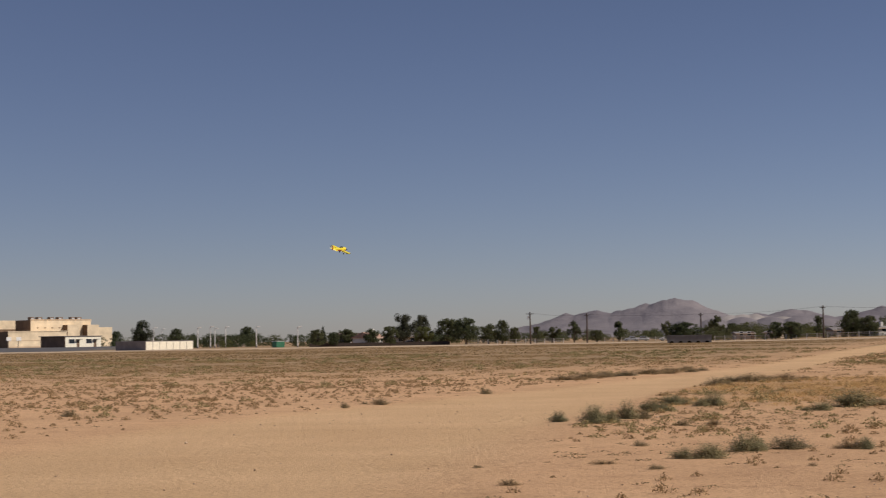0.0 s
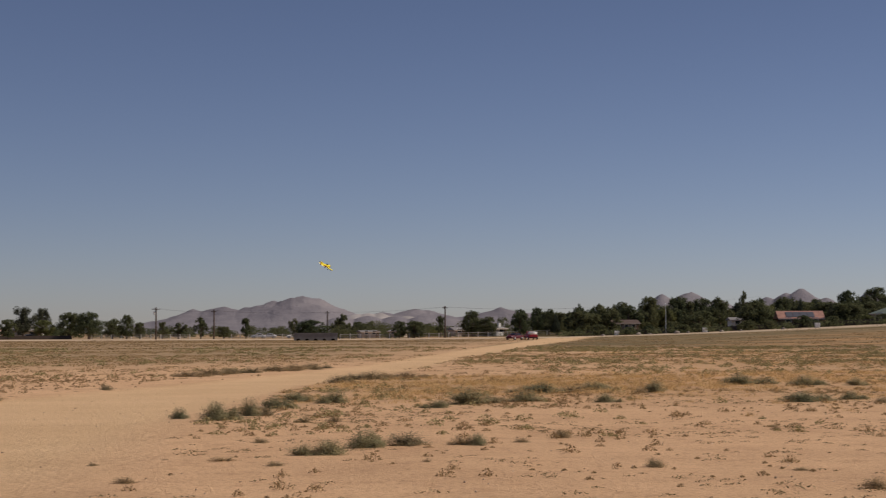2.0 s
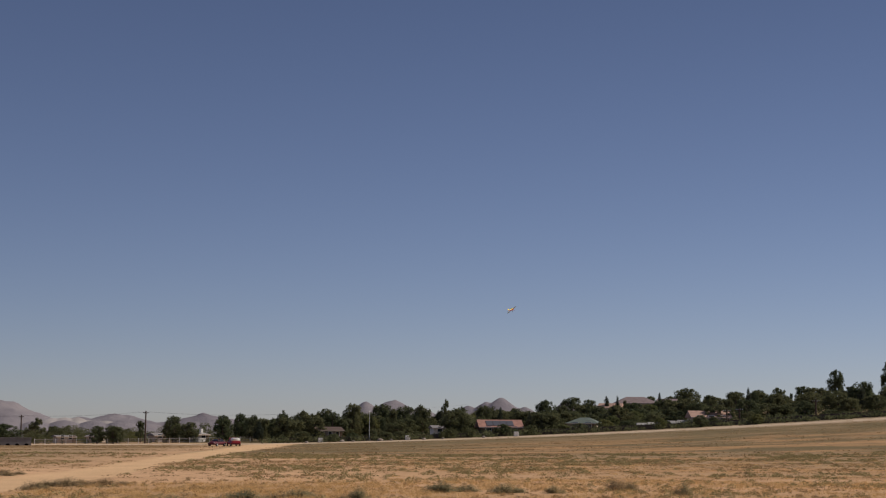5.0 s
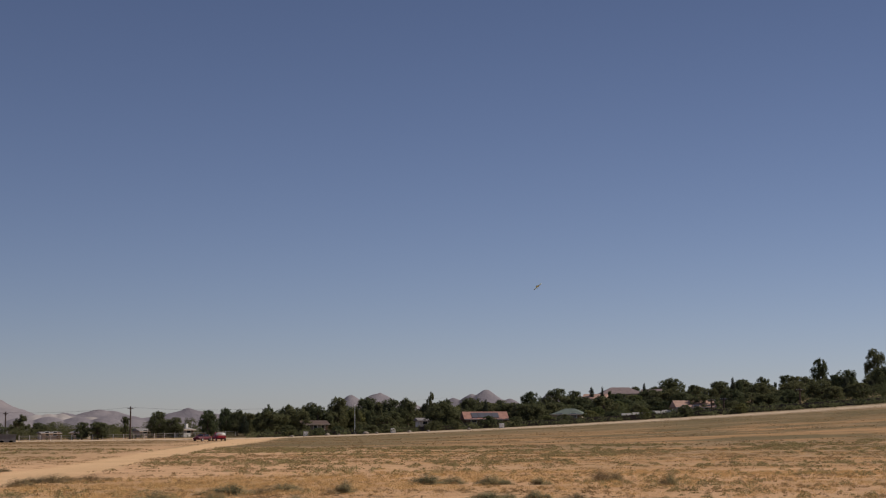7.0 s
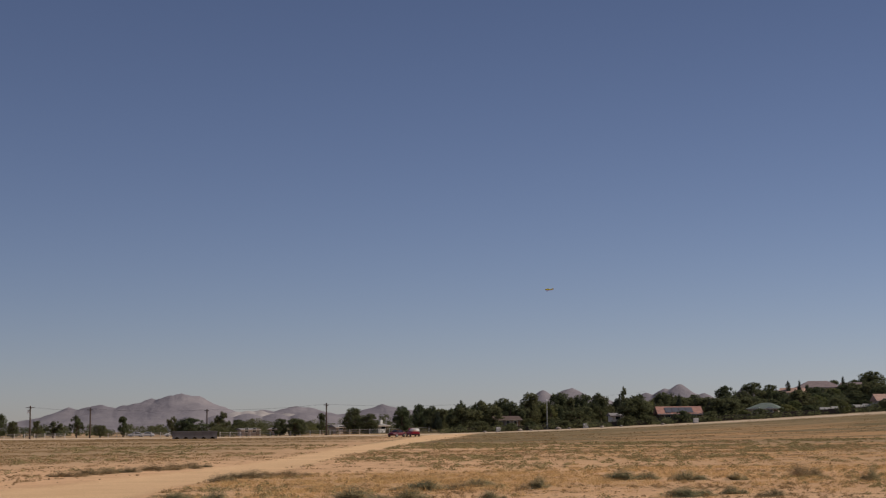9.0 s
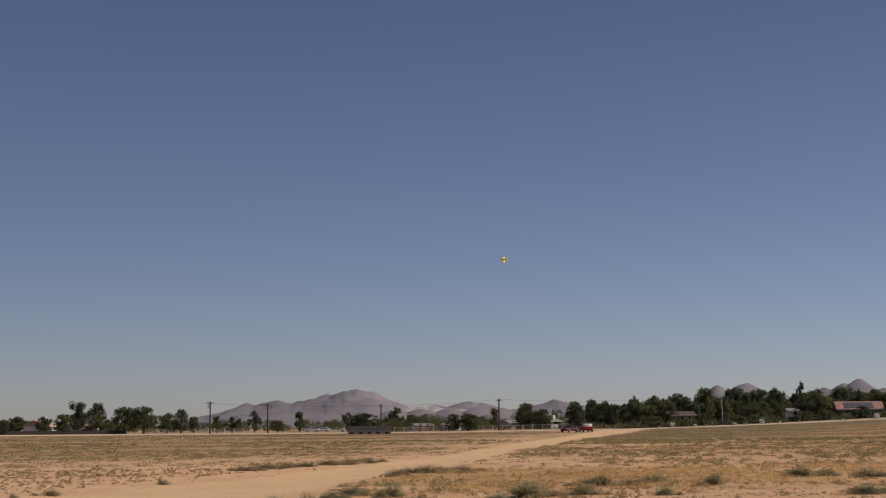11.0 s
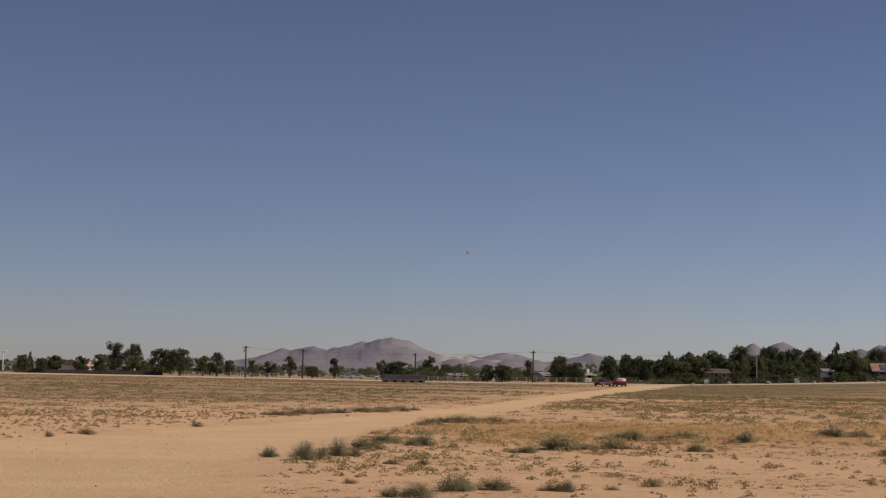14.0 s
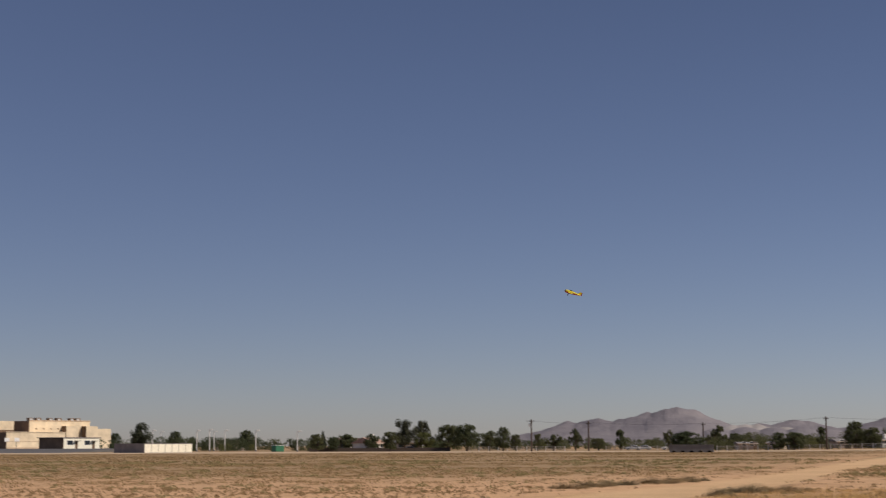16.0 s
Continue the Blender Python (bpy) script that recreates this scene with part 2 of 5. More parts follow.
def hazy_rock():
    m, nt, b = nodes_of("hazy_desert_rock", 0.95, 0, 0.1)
    # distance haze is painted into the rock: mauve-grey and low in contrast
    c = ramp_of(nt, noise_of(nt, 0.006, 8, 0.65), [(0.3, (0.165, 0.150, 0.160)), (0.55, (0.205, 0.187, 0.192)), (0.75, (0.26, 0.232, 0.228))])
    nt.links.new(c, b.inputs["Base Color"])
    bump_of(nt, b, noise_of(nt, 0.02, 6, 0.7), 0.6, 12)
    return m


M_HAZY_ROCK = hazy_rock()
M_QUARRY = plain("pale_quarry_spoil", (0.37, 0.335, 0.305), 0.95, scale=0.01, fine=0.08)


# ---- mesh helpers ----
def link(name, mesh, material, parent=None, label=""):
    mesh.materials.append(material)
    ob = new(name, mesh)
    if parent:
        ob.parent = parent
    if label:
        tagged(ob, label)
    return ob


def part(name, bm, material, parent=None, label="", smooth=False):
    mesh = bpy.data.meshes.new(name)
    bm.to_mesh(mesh)
    bm.free()
    if smooth:
        for p in mesh.polygons:
            p.use_smooth = True
    return link(name, mesh, material, parent, label)


def empty(name, m=None):
    ob = new(name)
    if m is not None:
        ob.matrix_basis = m
    return ob


def add_box(bm, x0, x1, y0, y1, z0, z1, bevel=0.0, m=None):
    r = bmesh.ops.create_cube(bm, size=1)
    vs = r["verts"]
    bmesh.ops.transform(bm, verts=vs, matrix=Matrix.Translation(((x0 + x1) / 2, (y0 + y1) / 2, (z0 + z1) / 2)) @ Matrix.Diagonal((x1 - x0, y1 - y0, z1 - z0, 1)))
    if bevel:
        es = list({e for v in vs for e in v.link_edges})
        r = bmesh.ops.bevel(bm, geom=es, offset=bevel, segments=1, affect="EDGES")
        vs = list({v for f in r["faces"] for v in f.verts} | {v for v in vs if v.is_valid})
    if m is not None:
        bmesh.ops.transform(bm, verts=[v for v in vs if v.is_valid], matrix=m)
    return bm


def box(x0, x1, y0, y1, z0, z1, bevel=0.0):
    return add_box(bmesh.new(), x0, x1, y0, y1, z0, z1, bevel)


def add_tube(bm, a, b, ra, rb, n=8, caps=True):
    a, b = Vector(a), Vector(b)
    r = bmesh.ops.create_cone(bm, cap_ends=caps, segments=n, radius1=ra, radius2=rb, depth=(b - a).length)
    q = (b - a).to_track_quat("Z", "Y").to_matrix().to_4x4()
    bmesh.ops.transform(bm, verts=r["verts"], matrix=Matrix.Translation((a + b) / 2) @ q)
    return bm


def tube(a, b, ra, rb=None, n=8):
    return add_tube(bmesh.new(), a, b, ra, ra if rb is None else rb, n)


def loft(sections, close=True):
    """Rings of equal length joined by quads, with end caps."""
    bm = bmesh.new()
    rings = [[bm.verts.new(p) for p in s] for s in sections]
    n = len(rings[0])
    for a, b in zip(rings, rings[1:]):
        for i in range(n if close else n - 1):
            bm.faces.new((a[i], a[(i + 1) % n], b[(i + 1) % n], b[i]))
    if close:
        bm.faces.new(rings[0][::-1])
        bm.faces.new(rings[-1])
    bmesh.ops.recalc_face_normals(bm, faces=bm.faces)
    return bm


def ring(cx, cy, cz, ry, rz, n=12, power=1.0):
    """A rounded section in the y-z plane at x = cx."""
    out = []
    for i in range(n):
        a = 2 * math.pi * i / n
        c, s = math.cos(a), math.sin(a)
        out.append((cx, cy + ry * math.copysign(abs(c) ** power, c), cz + rz * math.copysign(abs(s) ** power, s)))
    return out


def polar(az, d, up=0.0):
    x, y = d * math.sin(radians(az)), d * math.cos(radians(az))
    return x, y, float(ground_z(x, y)) + up


# ---- ground ----
def build_ground():
    az = np.concatenate([np.arange(-180, -28, 4.0), np.arange(-28, 52, 0.3), np.arange(52, 180, 4.0)])
    rr = np.concatenate([[0.4], np.geomspace(1.2, 450, 290), np.geomspace(470, 4900, 26)])
    A, R = np.meshgrid(np.radians(az), rr)
    X, Y = R * np.sin(A), R * np.cos(A)
    Z = ground_z(X, Y)
    relief = np.array([noise.noise(Vector((x * 0.33, y * 0.33, 3.1))) * 0.6 + noise.noise(Vector((x * 1.1, y * 1.1, 8.0))) * 0.25 for x, y in zip(X.ravel(), Y.ravel())]).reshape(X.shape)
    tr, gd = track_mask(X, Y), gold_mask(X, Y)
    Z = Z + relief * 0.05 * np.clip(1.2 - tr, 0, 1) * np.clip((300 - R) / 200, 0, 1) - 0.05 * tr * (R < 300)
    nr, na = X.shape
    faces = []
    for i in range(nr - 1):
        for j in range(na):
            k = (j + 1) % na
            faces.append((i * na + j, i * na + k, (i + 1) * na + k, (i + 1) * na + j))
    faces.append(tuple(range(na))[::-1])
    mesh = bpy.data.meshes.new("ground")
    mesh.from_pydata(np.stack([X, Y, Z], -1).reshape(-1, 3).tolist(), [], faces)
    mesh.update()
    scrub_edge = np.interp(Y, LEFT_Y, LEFT_X)
    side = X < scrub_edge
    left = np.clip((scrub_edge - X - 1) / 12, 0, 1) * np.clip((Y - 46) / 70, 0, 1)
    patch = np.array([noise.noise(Vector((x * 0.05, y * 0.05, 1.0))) for x, y in zip(X.ravel(), Y.ravel())]).reshape(X.shape)
    right = np.clip((R - 40) / 60 + 0.8 * patch, 0, 1) * np.clip(0.85 + (R - 120) / 300, 0.85, 1.0)
    near = np.clip(1 - (X - np.interp(Y, RIGHT_Y, RIGHT_X) - 12) / 22, 0, 1) * np.clip((190 - R) / 40, 0, 1)  # barer sand along the track
    right = right * (1 - 0.7 * near)
    scrub = np.where(side, left, right) * np.clip((900 - R) / 300, 0.4, 1)
    road = road_mask(X, Y)
    olive = np.where(side, np.clip((R - 70) / 90, 0, 0.26), np.clip((R - 95) / 100, 0, 1) * (1 - 0.8 * near))
    rust = np.where(side, 0.0, np.clip(np.minimum((R - 24) / 22, (300 - R) / 60), 0, 1) * (1 - 0.6 * near))
    for name, vals in (("track", tr), ("road", road), ("gold", gd), ("scrub", scrub), ("olive", olive), ("rust", rust)):
        mesh.attributes.new(name, "FLOAT", "POINT").data.foreach_set("value", vals.ravel().astype(np.float32))
    for p in mesh.polygons:
        p.use_smooth = True
    ob = link("ground", mesh, M_GROUND)
    return tagged(ob, "dry sandy desert field with a bare dirt track", "ground", kind="structure")


build_ground()


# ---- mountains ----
def mountain(name, base_az, dist, peaks, depth, seed, material=M_HAZY_ROCK, label="", rough=1.0, soft=0.4):
    """A range: rounded cones along an arc, broken by ridges and gullies. peaks: azimuth, elevation of the top, half width in degrees."""
    lo, hi = min(p[0] - 2.2 * p[2] for p in peaks), max(p[0] + 2.2 * p[2] for p in peaks)
    na, nd = int((hi - lo) / 0.06) + 2, 36
    verts, faces = [], []
    for j in range(nd):
        v = j / (nd - 1)
        for i in range(na):
            a = lo + (hi - lo) * i / (na - 1)
            d = dist + (v - 0.5) * depth
            h = 0.0
            for pa, pe, pw in peaks:
                top = 1.65 + dist * math.tan(radians(pe))
                r = math.hypot((a - pa) / pw, (v - 0.5) * 4.2)
                h = max(h, top * (soft * (0.5 + 0.5 * math.cos(math.pi * min(1, r / 2))) ** 0.8 + (1 - soft) * max(0, 1 - r / 1.9) ** 1.15))
            x, y = d * math.sin(radians(a)), d * math.cos(radians(a))
            q = Vector((x * 0.006, y * 0.006, seed))
            n = noise.fractal(q, 0.9, 2.1, 5)
            ridged = abs(noise.noise(Vector((x * 0.011, y * 0.004, seed + 4))))
            crag = noise.fractal(Vector((x * 0.022, y * 0.02, seed + 9)), 0.8, 2.2, 4)
            h = h * (1 + rough * (0.13 * n - 0.20 * ridged + 0.045 * crag)) - 4
            verts.append((x, y, h))
    for j in range(nd - 1):
        for i in range(na - 1):
            k = j * na + i
            faces.append((k, k + 1, k + na + 1, k + na))
    mesh = bpy.data.meshes.new(name)
    mesh.from_pydata(verts, [], faces)
    for p in mesh.polygons:
        p.use_smooth = True
    return tagged(link(name, mesh, material), label, "mountain", "mountains on the skyline", "structure")


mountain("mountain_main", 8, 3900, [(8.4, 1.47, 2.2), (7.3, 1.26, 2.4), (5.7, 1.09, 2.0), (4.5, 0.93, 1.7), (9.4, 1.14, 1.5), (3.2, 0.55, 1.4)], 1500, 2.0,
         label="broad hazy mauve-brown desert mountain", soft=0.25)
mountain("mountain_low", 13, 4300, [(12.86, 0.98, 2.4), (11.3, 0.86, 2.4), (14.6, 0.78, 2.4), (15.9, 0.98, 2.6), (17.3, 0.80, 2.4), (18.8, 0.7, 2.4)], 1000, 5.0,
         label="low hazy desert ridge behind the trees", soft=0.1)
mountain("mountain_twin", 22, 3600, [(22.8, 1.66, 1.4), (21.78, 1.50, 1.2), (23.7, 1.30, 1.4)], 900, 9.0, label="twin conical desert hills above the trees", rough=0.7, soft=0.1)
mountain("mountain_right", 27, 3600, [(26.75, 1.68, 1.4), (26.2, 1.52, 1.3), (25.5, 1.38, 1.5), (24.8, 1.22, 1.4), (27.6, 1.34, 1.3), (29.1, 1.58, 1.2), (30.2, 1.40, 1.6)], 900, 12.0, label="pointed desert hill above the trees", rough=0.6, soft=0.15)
mountain("quarry", 11.4, 3400, [(10.5, 0.73, 0.9), (10.95, 0.77, 0.9), (11.4, 0.77, 0.9), (11.85, 0.74, 0.9), (12.3, 0.71, 0.9)], 240, 15.0, M_QUARRY, "pale quarry spoil at the foot of the mountain", 0.8, 0.9)
mountain("foothill", 11.2, 3100, [(8.9, 0.62, 0.9), (9.9, 0.66, 0.9), (10.9, 0.69, 0.9), (11.9, 0.68, 0.9), (12.9, 0.68, 0.9), (13.9, 0.62, 0.9), (15.0, 0.62, 0.9)], 240, 21.0, label="low haze-tinted mauve-brown foothill before the quarry", rough=0.45, soft=0.9)


# ---- plants ----
def leaf_mesh(name, centres, sizes, slender=1.0, flat=1.0, outward=None):
    """Many small loose leaves, one pointed face each, turned at random or loosely towards the outside of their clump."""
    n = len(centres)
    rng = np.random.default_rng(n)
    if outward is None:
        u = rng.normal(size=(n, 3))
        u[:, 2] *= flat
        w = np.cross(u, rng.normal(size=(n, 3)))
        w[:, 2] *= flat
    else:
        face = outward / (np.linalg.norm(outward, axis=1)[:, None] + 1e-6) + 0.55 * rng.normal(size=(n, 3))
        u = np.cross(face, rng.normal(size=(n, 3)))
        w = np.cross(face, u)
    u /= np.linalg.norm(u, axis=1)[:, None] + 1e-6
    w /= np.linalg.norm(w, axis=1)[:, None] + 1e-6
    s = np.asarray(sizes)[:, None]
    a, b = u * s * slender, w * s
    v = np.stack([centres - a - b * 0.8, centres - a * 0.6 + b, centres + a * 1.3 + b * rng.uniform(-0.4, 0.4, (n, 1))], 1).reshape(-1, 3)
    mesh = bpy.data.meshes.new(name)
    mesh.from_pydata(v.tolist(), [], np.arange(3 * n).reshape(-1, 3).tolist())
    return mesh


def crown_points(kind, rng, n):
    """Leaf places in a crown one metre wide and one high, gathered in clumps."""
    clumps = []
    if kind == "conifer":
        for z in np.linspace(0.22, 0.97, 15):
            r = 0.46 * (1 - z) ** 0.75 + 0.03
            for k in range(max(2, int(9 * (1 - z)) + 1)):
                a = rng.uniform(0, 6.28)
                q = r * rng.uniform(0.35, 1.0)
                clumps.append((q * math.cos(a), q * math.sin(a), z + rng.uniform(-0.03, 0.03), 0.10 + 0.05 * (1 - z)))
    elif kind == "pine":
        for k in range(48):
            z = rng.uniform(0.28, 0.94)
            a, q = rng.uniform(0, 6.28), rng.uniform(0.0, 0.40) * (1.15 - 0.6 * abs(z - 0.62) / 0.35)
            clumps.append((q * math.cos(a), q * math.sin(a), z, rng.uniform(0.08, 0.15)))
    elif kind == "airy":
        for k in range(42):
            z = rng.uniform(0.14, 0.96)
            a, q = rng.uniform(0, 6.28), rng.uniform(0.03, 0.40) * math.sqrt(max(0.1, 1 - ((z - 0.54) / 0.46) ** 2))
            clumps.append((q * math.cos(a), q * math.sin(a), z, rng.uniform(0.045, 0.10)))
    else:
        low = 0.06 if kind == "low" else 0.17
        for k in range(95):
            z = rng.uniform(low, 0.92)
            a, q = rng.uniform(0, 6.28), 0.41 * math.sqrt(rng.uniform(0, 1) * max(0.06, 1 - ((z - 0.48) / 0.52) ** 2))
            clumps.append((q * math.cos(a), q * math.sin(a), z, rng.uniform(0.05, 0.115)))
        for k in range(9):  # ragged shoots on top
            a, q = rng.uniform(0, 6.28), rng.uniform(0, 0.26)
            clumps.append((q * math.cos(a), q * math.sin(a), 0.98 - 0.45 * q, rng.uniform(0.03, 0.06)))
    c = np.array(clumps)
    pick = rng.choice(len(c), n, p=c[:, 3] ** 2 / (c[:, 3] ** 2).sum())
    d = rng.normal(size=(n, 3))
    d /= np.linalg.norm(d, axis=1)[:, None]
    tall = 1.0 if kind == "conifer" else 1.25
    p = c[pick, :3] + d * (c[pick, 3] * rng.uniform(0.15, 1.0, n) ** 0.6)[:, None] * (1, 1, tall)
    p[:, 2] = np.clip(p[:, 2], 0.04, 1.06)
    return p, c, 0.6 * d + (p - (0, 0, 0.5)) * 1.6


def make_tree(kind, seed, material, label, n=5400):
    """One tree of height 1 and width 1: trunk with limbs, and a leafy crown."""
    rng = np.random.default_rng(seed)
    root = empty("tree")
    pts, clumps, outward = crown_points(kind, rng, n)
    bm = bmesh.new()
    lean = rng.uniform(-0.04, 0.04, 2)
    fork = Vector((lean[0], lean[1], 0.34 if kind in ("broad", "airy", "low") else 0.9))
    add_tube(bm, (0, 0, -0.03), fork, 0.045, 0.026 if fork.z < 0.5 else 0.006, 8)
    for k in range(9):
        c = Vector(clumps[int(rng.integers(len(clumps)))][:3])
        if c.z > 0.15:
            start = Vector((0, 0, min(c.z * 0.75, 0.85))) if fork.z > 0.5 else fork * 0.9
            add_tube(bm, start, c, 0.018, 0.005, 5)
    part("trunk", bm, M_BARK, root)
    sizes = rng.uniform(0.011, 0.022, n)
    link("crown", leaf_mesh("crown", pts, sizes, 1.4, 1.0, outward), material, root)
    return tagged(root, label, "tree", "trees round the field")


TREES = {
    "broad": [make_tree("broad", 11 + k, M_LEAF, "dark green broadleaf tree with a rounded crown") for k in range(4)],
    "olive": [make_tree("broad", 31 + k, M_LEAF_OLIVE, "dull olive-green broadleaf tree") for k in range(2)],
    "airy": [make_tree("airy", 41 + k, M_LEAF, "thin-crowned dark tree with gaps in its foliage", 4200) for k in range(3)],
    "low": [make_tree("low", 51 + k, M_LEAF, "low spreading dark green tree beside the field edge") for k in range(3)],
    "pine": [make_tree("pine", 61 + k, M_NEEDLE, "tall dark pine with a ragged crown") for k in range(2)],
    "conifer": [make_tree("conifer", 71 + k, M_NEEDLE, "narrow dark green conifer among the trees") for k in range(2)],
}
used = {}
tree_rng = random.Random(5)


def place_next(stock, kind, m, size):
    """The stock's models in turn: each is placed once, and copied from then on."""
    k = used[kind] = used.get(kind, -1) + 1
    ob = stock[k % len(stock)]
    if k < len(stock):
        ob.matrix_basis = m @ Matrix.Diagonal((*size, 1))
        return ob
    return copy_thing(ob, m @ Matrix.Diagonal((*(a / b for a, b in zip(size, ob.scale)), 1)))


def plant(kind, x, y, h, w):
    """Place the next tree of a kind; x, y, height and crown width in metres."""
    return place_next(TREES[kind], kind, pose(x, y, float(ground_z(x, y)), 0, 0, tree_rng.uniform(0, 360)), (w * 1.2, w * 1.2, h))


# x, y, height, crown width of the trees that stand out
LEFT_TREES = [(-35, 427, 4.9, 4.4), (-31, 433, 4.1, 3.2), (-29, 456, 5.0, 6.6), (-21, 448, 4.9, 4.6), (-15, 428, 5.5, 5.0),
              (1, 444, 7.5, 7.6), (6, 431, 7.4, 7.8), (13, 454, 5.8, 5.4), (16, 429, 6.7, 4.2), (20, 440, 4.7, 3.2),
              (-95, 548, 6.8, 6.0), (-69, 541, 7.1, 6.2), (-121, 571, 6.6, 5.0)]
AIRY_TREES = [(26, 436, 4.6, 3.4), (31, 445, 4.7, 5.8), (37, 441, 6.0, 4.0), (51, 452, 5.8, 4.2), (66, 459, 6.0, 4.0), (78, 444, 6.8, 5.0), (99, 409, 5.6, 3.6), (136, 400, 7.9, 3.4), (195, 424, 8.7, 3.2)]
MID_TREES = [(44, 446, 3.5, 4.2), (67, 431, 5.2, 9.2), (83, 445, 4.7, 5.2), (83, 388, 4.5, 3.8), (87, 388, 4.4, 5.4), (104, 395, 6.8, 5.8), (107, 390, 5.2, 4.8),
             (119, 401, 7.0, 4.6), (110, 370, 6.0, 4.8), (122, 395, 7.2, 4.2), (121, 381, 6.6, 4.2), (120, 370, 5.8, 4.8), (130, 390, 5.6, 4.6)]
WOOD_TREES = [(131, 371, 7.4, 5.0), (142, 385, 7.8, 5.6), (144, 370, 8.9, 5.6), (158, 384, 8.5, 6.2), (163, 380, 7.7, 7.0), (159, 360, 7.7, 5.0), (171, 382, 4.4, 5.0), (181, 369, 6.9, 5.2),
              (234, 433, 6.4, 6.6), (244, 434, 6.6, 7.8), (241, 418, 5.8, 5.0), (264, 419, 5.2, 3.6), (272, 420, 4.6, 5.0), (259, 391, 7.2, 9.4), (282, 412, 3.6, 6.0)]
HILL_TREES = [(278, 393, 5.0, 6.6), (285, 391, 4.9, 5.8), (282, 377, 5.4, 4.4), (301, 390, 5.0, 5.4), (294, 376, 4.6, 6.8), (313, 389, 9.1, 5.4), (311, 361, 10.9, 6.2)]
LOW_TREES = [(206, 334, 4.1, 8.3), (212, 322, 2.9, 8.1), (203, 338, 4.4, 6.8), (227, 302, 2.9, 6.6), (224, 304, 3.7, 7.9), (234, 325, 3.6, 8.4), (191, 352, 4.9, 6.7), (251, 302, 6.9, 7.6),
             (267, 307, 6.7, 7.9), (185, 330, 4.6, 5.8), (217, 341, 2.7, 6.8), (215, 309, 2.8, 5.8), (250, 323, 3.0, 7.7)]
PINES = [(-12, 459, 8.8, 7.0), (-7, 474, 9.0, 4.6), (-90, 458, 8.1, 6.9)]
CONIFERS = [(-36, 459, 5.7, 2.2), (229, 387, 6.6, 2.8), (226, 376, 6.6, 1.9), (238, 373, 6.6, 2.2), (259, 360, 6.2, 2.2)]
for kind, rows in (("broad", LEFT_TREES), ("airy", AIRY_TREES), ("broad", MID_TREES), ("broad", WOOD_TREES), ("broad", HILL_TREES), ("low", LOW_TREES),
                   ("pine", PINES), ("conifer", CONIFERS), ("olive", [(-6, 442, 5.2, 6.4)])):
    for x, y, h, w in rows:
        plant(kind, x, y, h, w)

# the dense wood on the right, between and behind those trees
for k in range(112):
    az = 17.3 + 26.2 * (k + tree_rng.random()) / 112
    d = tree_rng.uniform(358, 470)
    x, y = d * math.sin(radians(az)), d * math.cos(radians(az))
    h = tree_rng.uniform(3.2, 6.6) * (1.0 if az < 27 else 0.85)
    plant(tree_rng.choice(["broad", "broad", "low", "low", "olive", "airy"]), x, y, h, h * tree_rng.uniform(1.0, 1.6))
# slender ragged tops that stand out of the wood
for k in range(46):
    az, d = 17.6 + 25.6 * (k + tree_rng.random()) / 46, tree_rng.uniform(380, 440)
    h = tree_rng.uniform(4.6, 7.0) * (1.0 if az < 27 else 0.82)
    plant(tree_rng.choice(["airy", "airy", "conifer", "pine", "broad"]), d * math.sin(radians(az)), d * math.cos(radians(az)), h, h * tree_rng.uniform(0.32, 0.55))
# low growth between the road and the houses
for k in range(30):
    az, d = 19.0 + 24.0 * (k + tree_rng.random()) / 30, tree_rng.uniform(347, 357)
    h = tree_rng.uniform(1.3, 2.9)
    plant(tree_rng.choice(["low", "low", "olive", "broad"]), d * math.sin(radians(az)), d * math.cos(radians(az)), h, h * tree_rng.uniform(1.1, 1.9))
for az, d, h in ((30.3, 434, 4.6), (31.0, 442, 4.2), (31.6, 436, 4.8), (32.1, 443, 4.0), (32.7, 437, 5.2), (29.8, 440, 5.0)):
    plant("broad", d * math.sin(radians(az)), d * math.cos(radians(az)), h, h * 1.3)
def far_woods(name, seed, rows, label, leaves=420, leaf=0.034, kinds=("low",), olive=False):
    """Trees and hedges too far or too tangled to tell apart: many leafy crowns, no two alike."""
    rng = np.random.default_rng(seed)
    out, size, faces = [], [], []
    for az0, az1, d0, d1, n, h0, h1 in rows:
        for k in range(n):
            a, d, h = radians(rng.uniform(az0, az1)), rng.uniform(d0, d1), rng.uniform(h0, h1)
            kind = kinds[int(rng.integers(len(kinds)))]
            pts, _, face = crown_points(kind, rng, leaves)
            pts[:, 2] -= 0.08
            w = h * rng.uniform(1.0, 1.9)
            x, y = d * math.sin(a), d * math.cos(a)
            out.append(pts * (w, w, h) + (x, y, float(ground_z(x, y))))
            size.append(rng.uniform(0.7, 1.3, len(pts)) * leaf * h)
            faces.append(face)
    mesh = leaf_mesh(name, np.concatenate(out), np.concatenate(size), 1.3, 1.0, np.concatenate(faces))
    return tagged(link(name, mesh, M_LEAF_OLIVE if olive else M_LEAF), label, "trees", kind="stuff")


far_woods("far_woods", 77, ((-20, 2, 560, 700, 80, 3.0, 5.5), (2, 19, 600, 900, 130, 2.6, 5.5)), "belt of dark trees far across the valley")
far_woods("roadside_scrub", 78, ((18.0, 44.0, 352, 358, 60, 1.2, 2.4), (27, 44.5, 366, 430, 70, 2.6, 4.6)), "dense dark scrub and small trees behind the road")


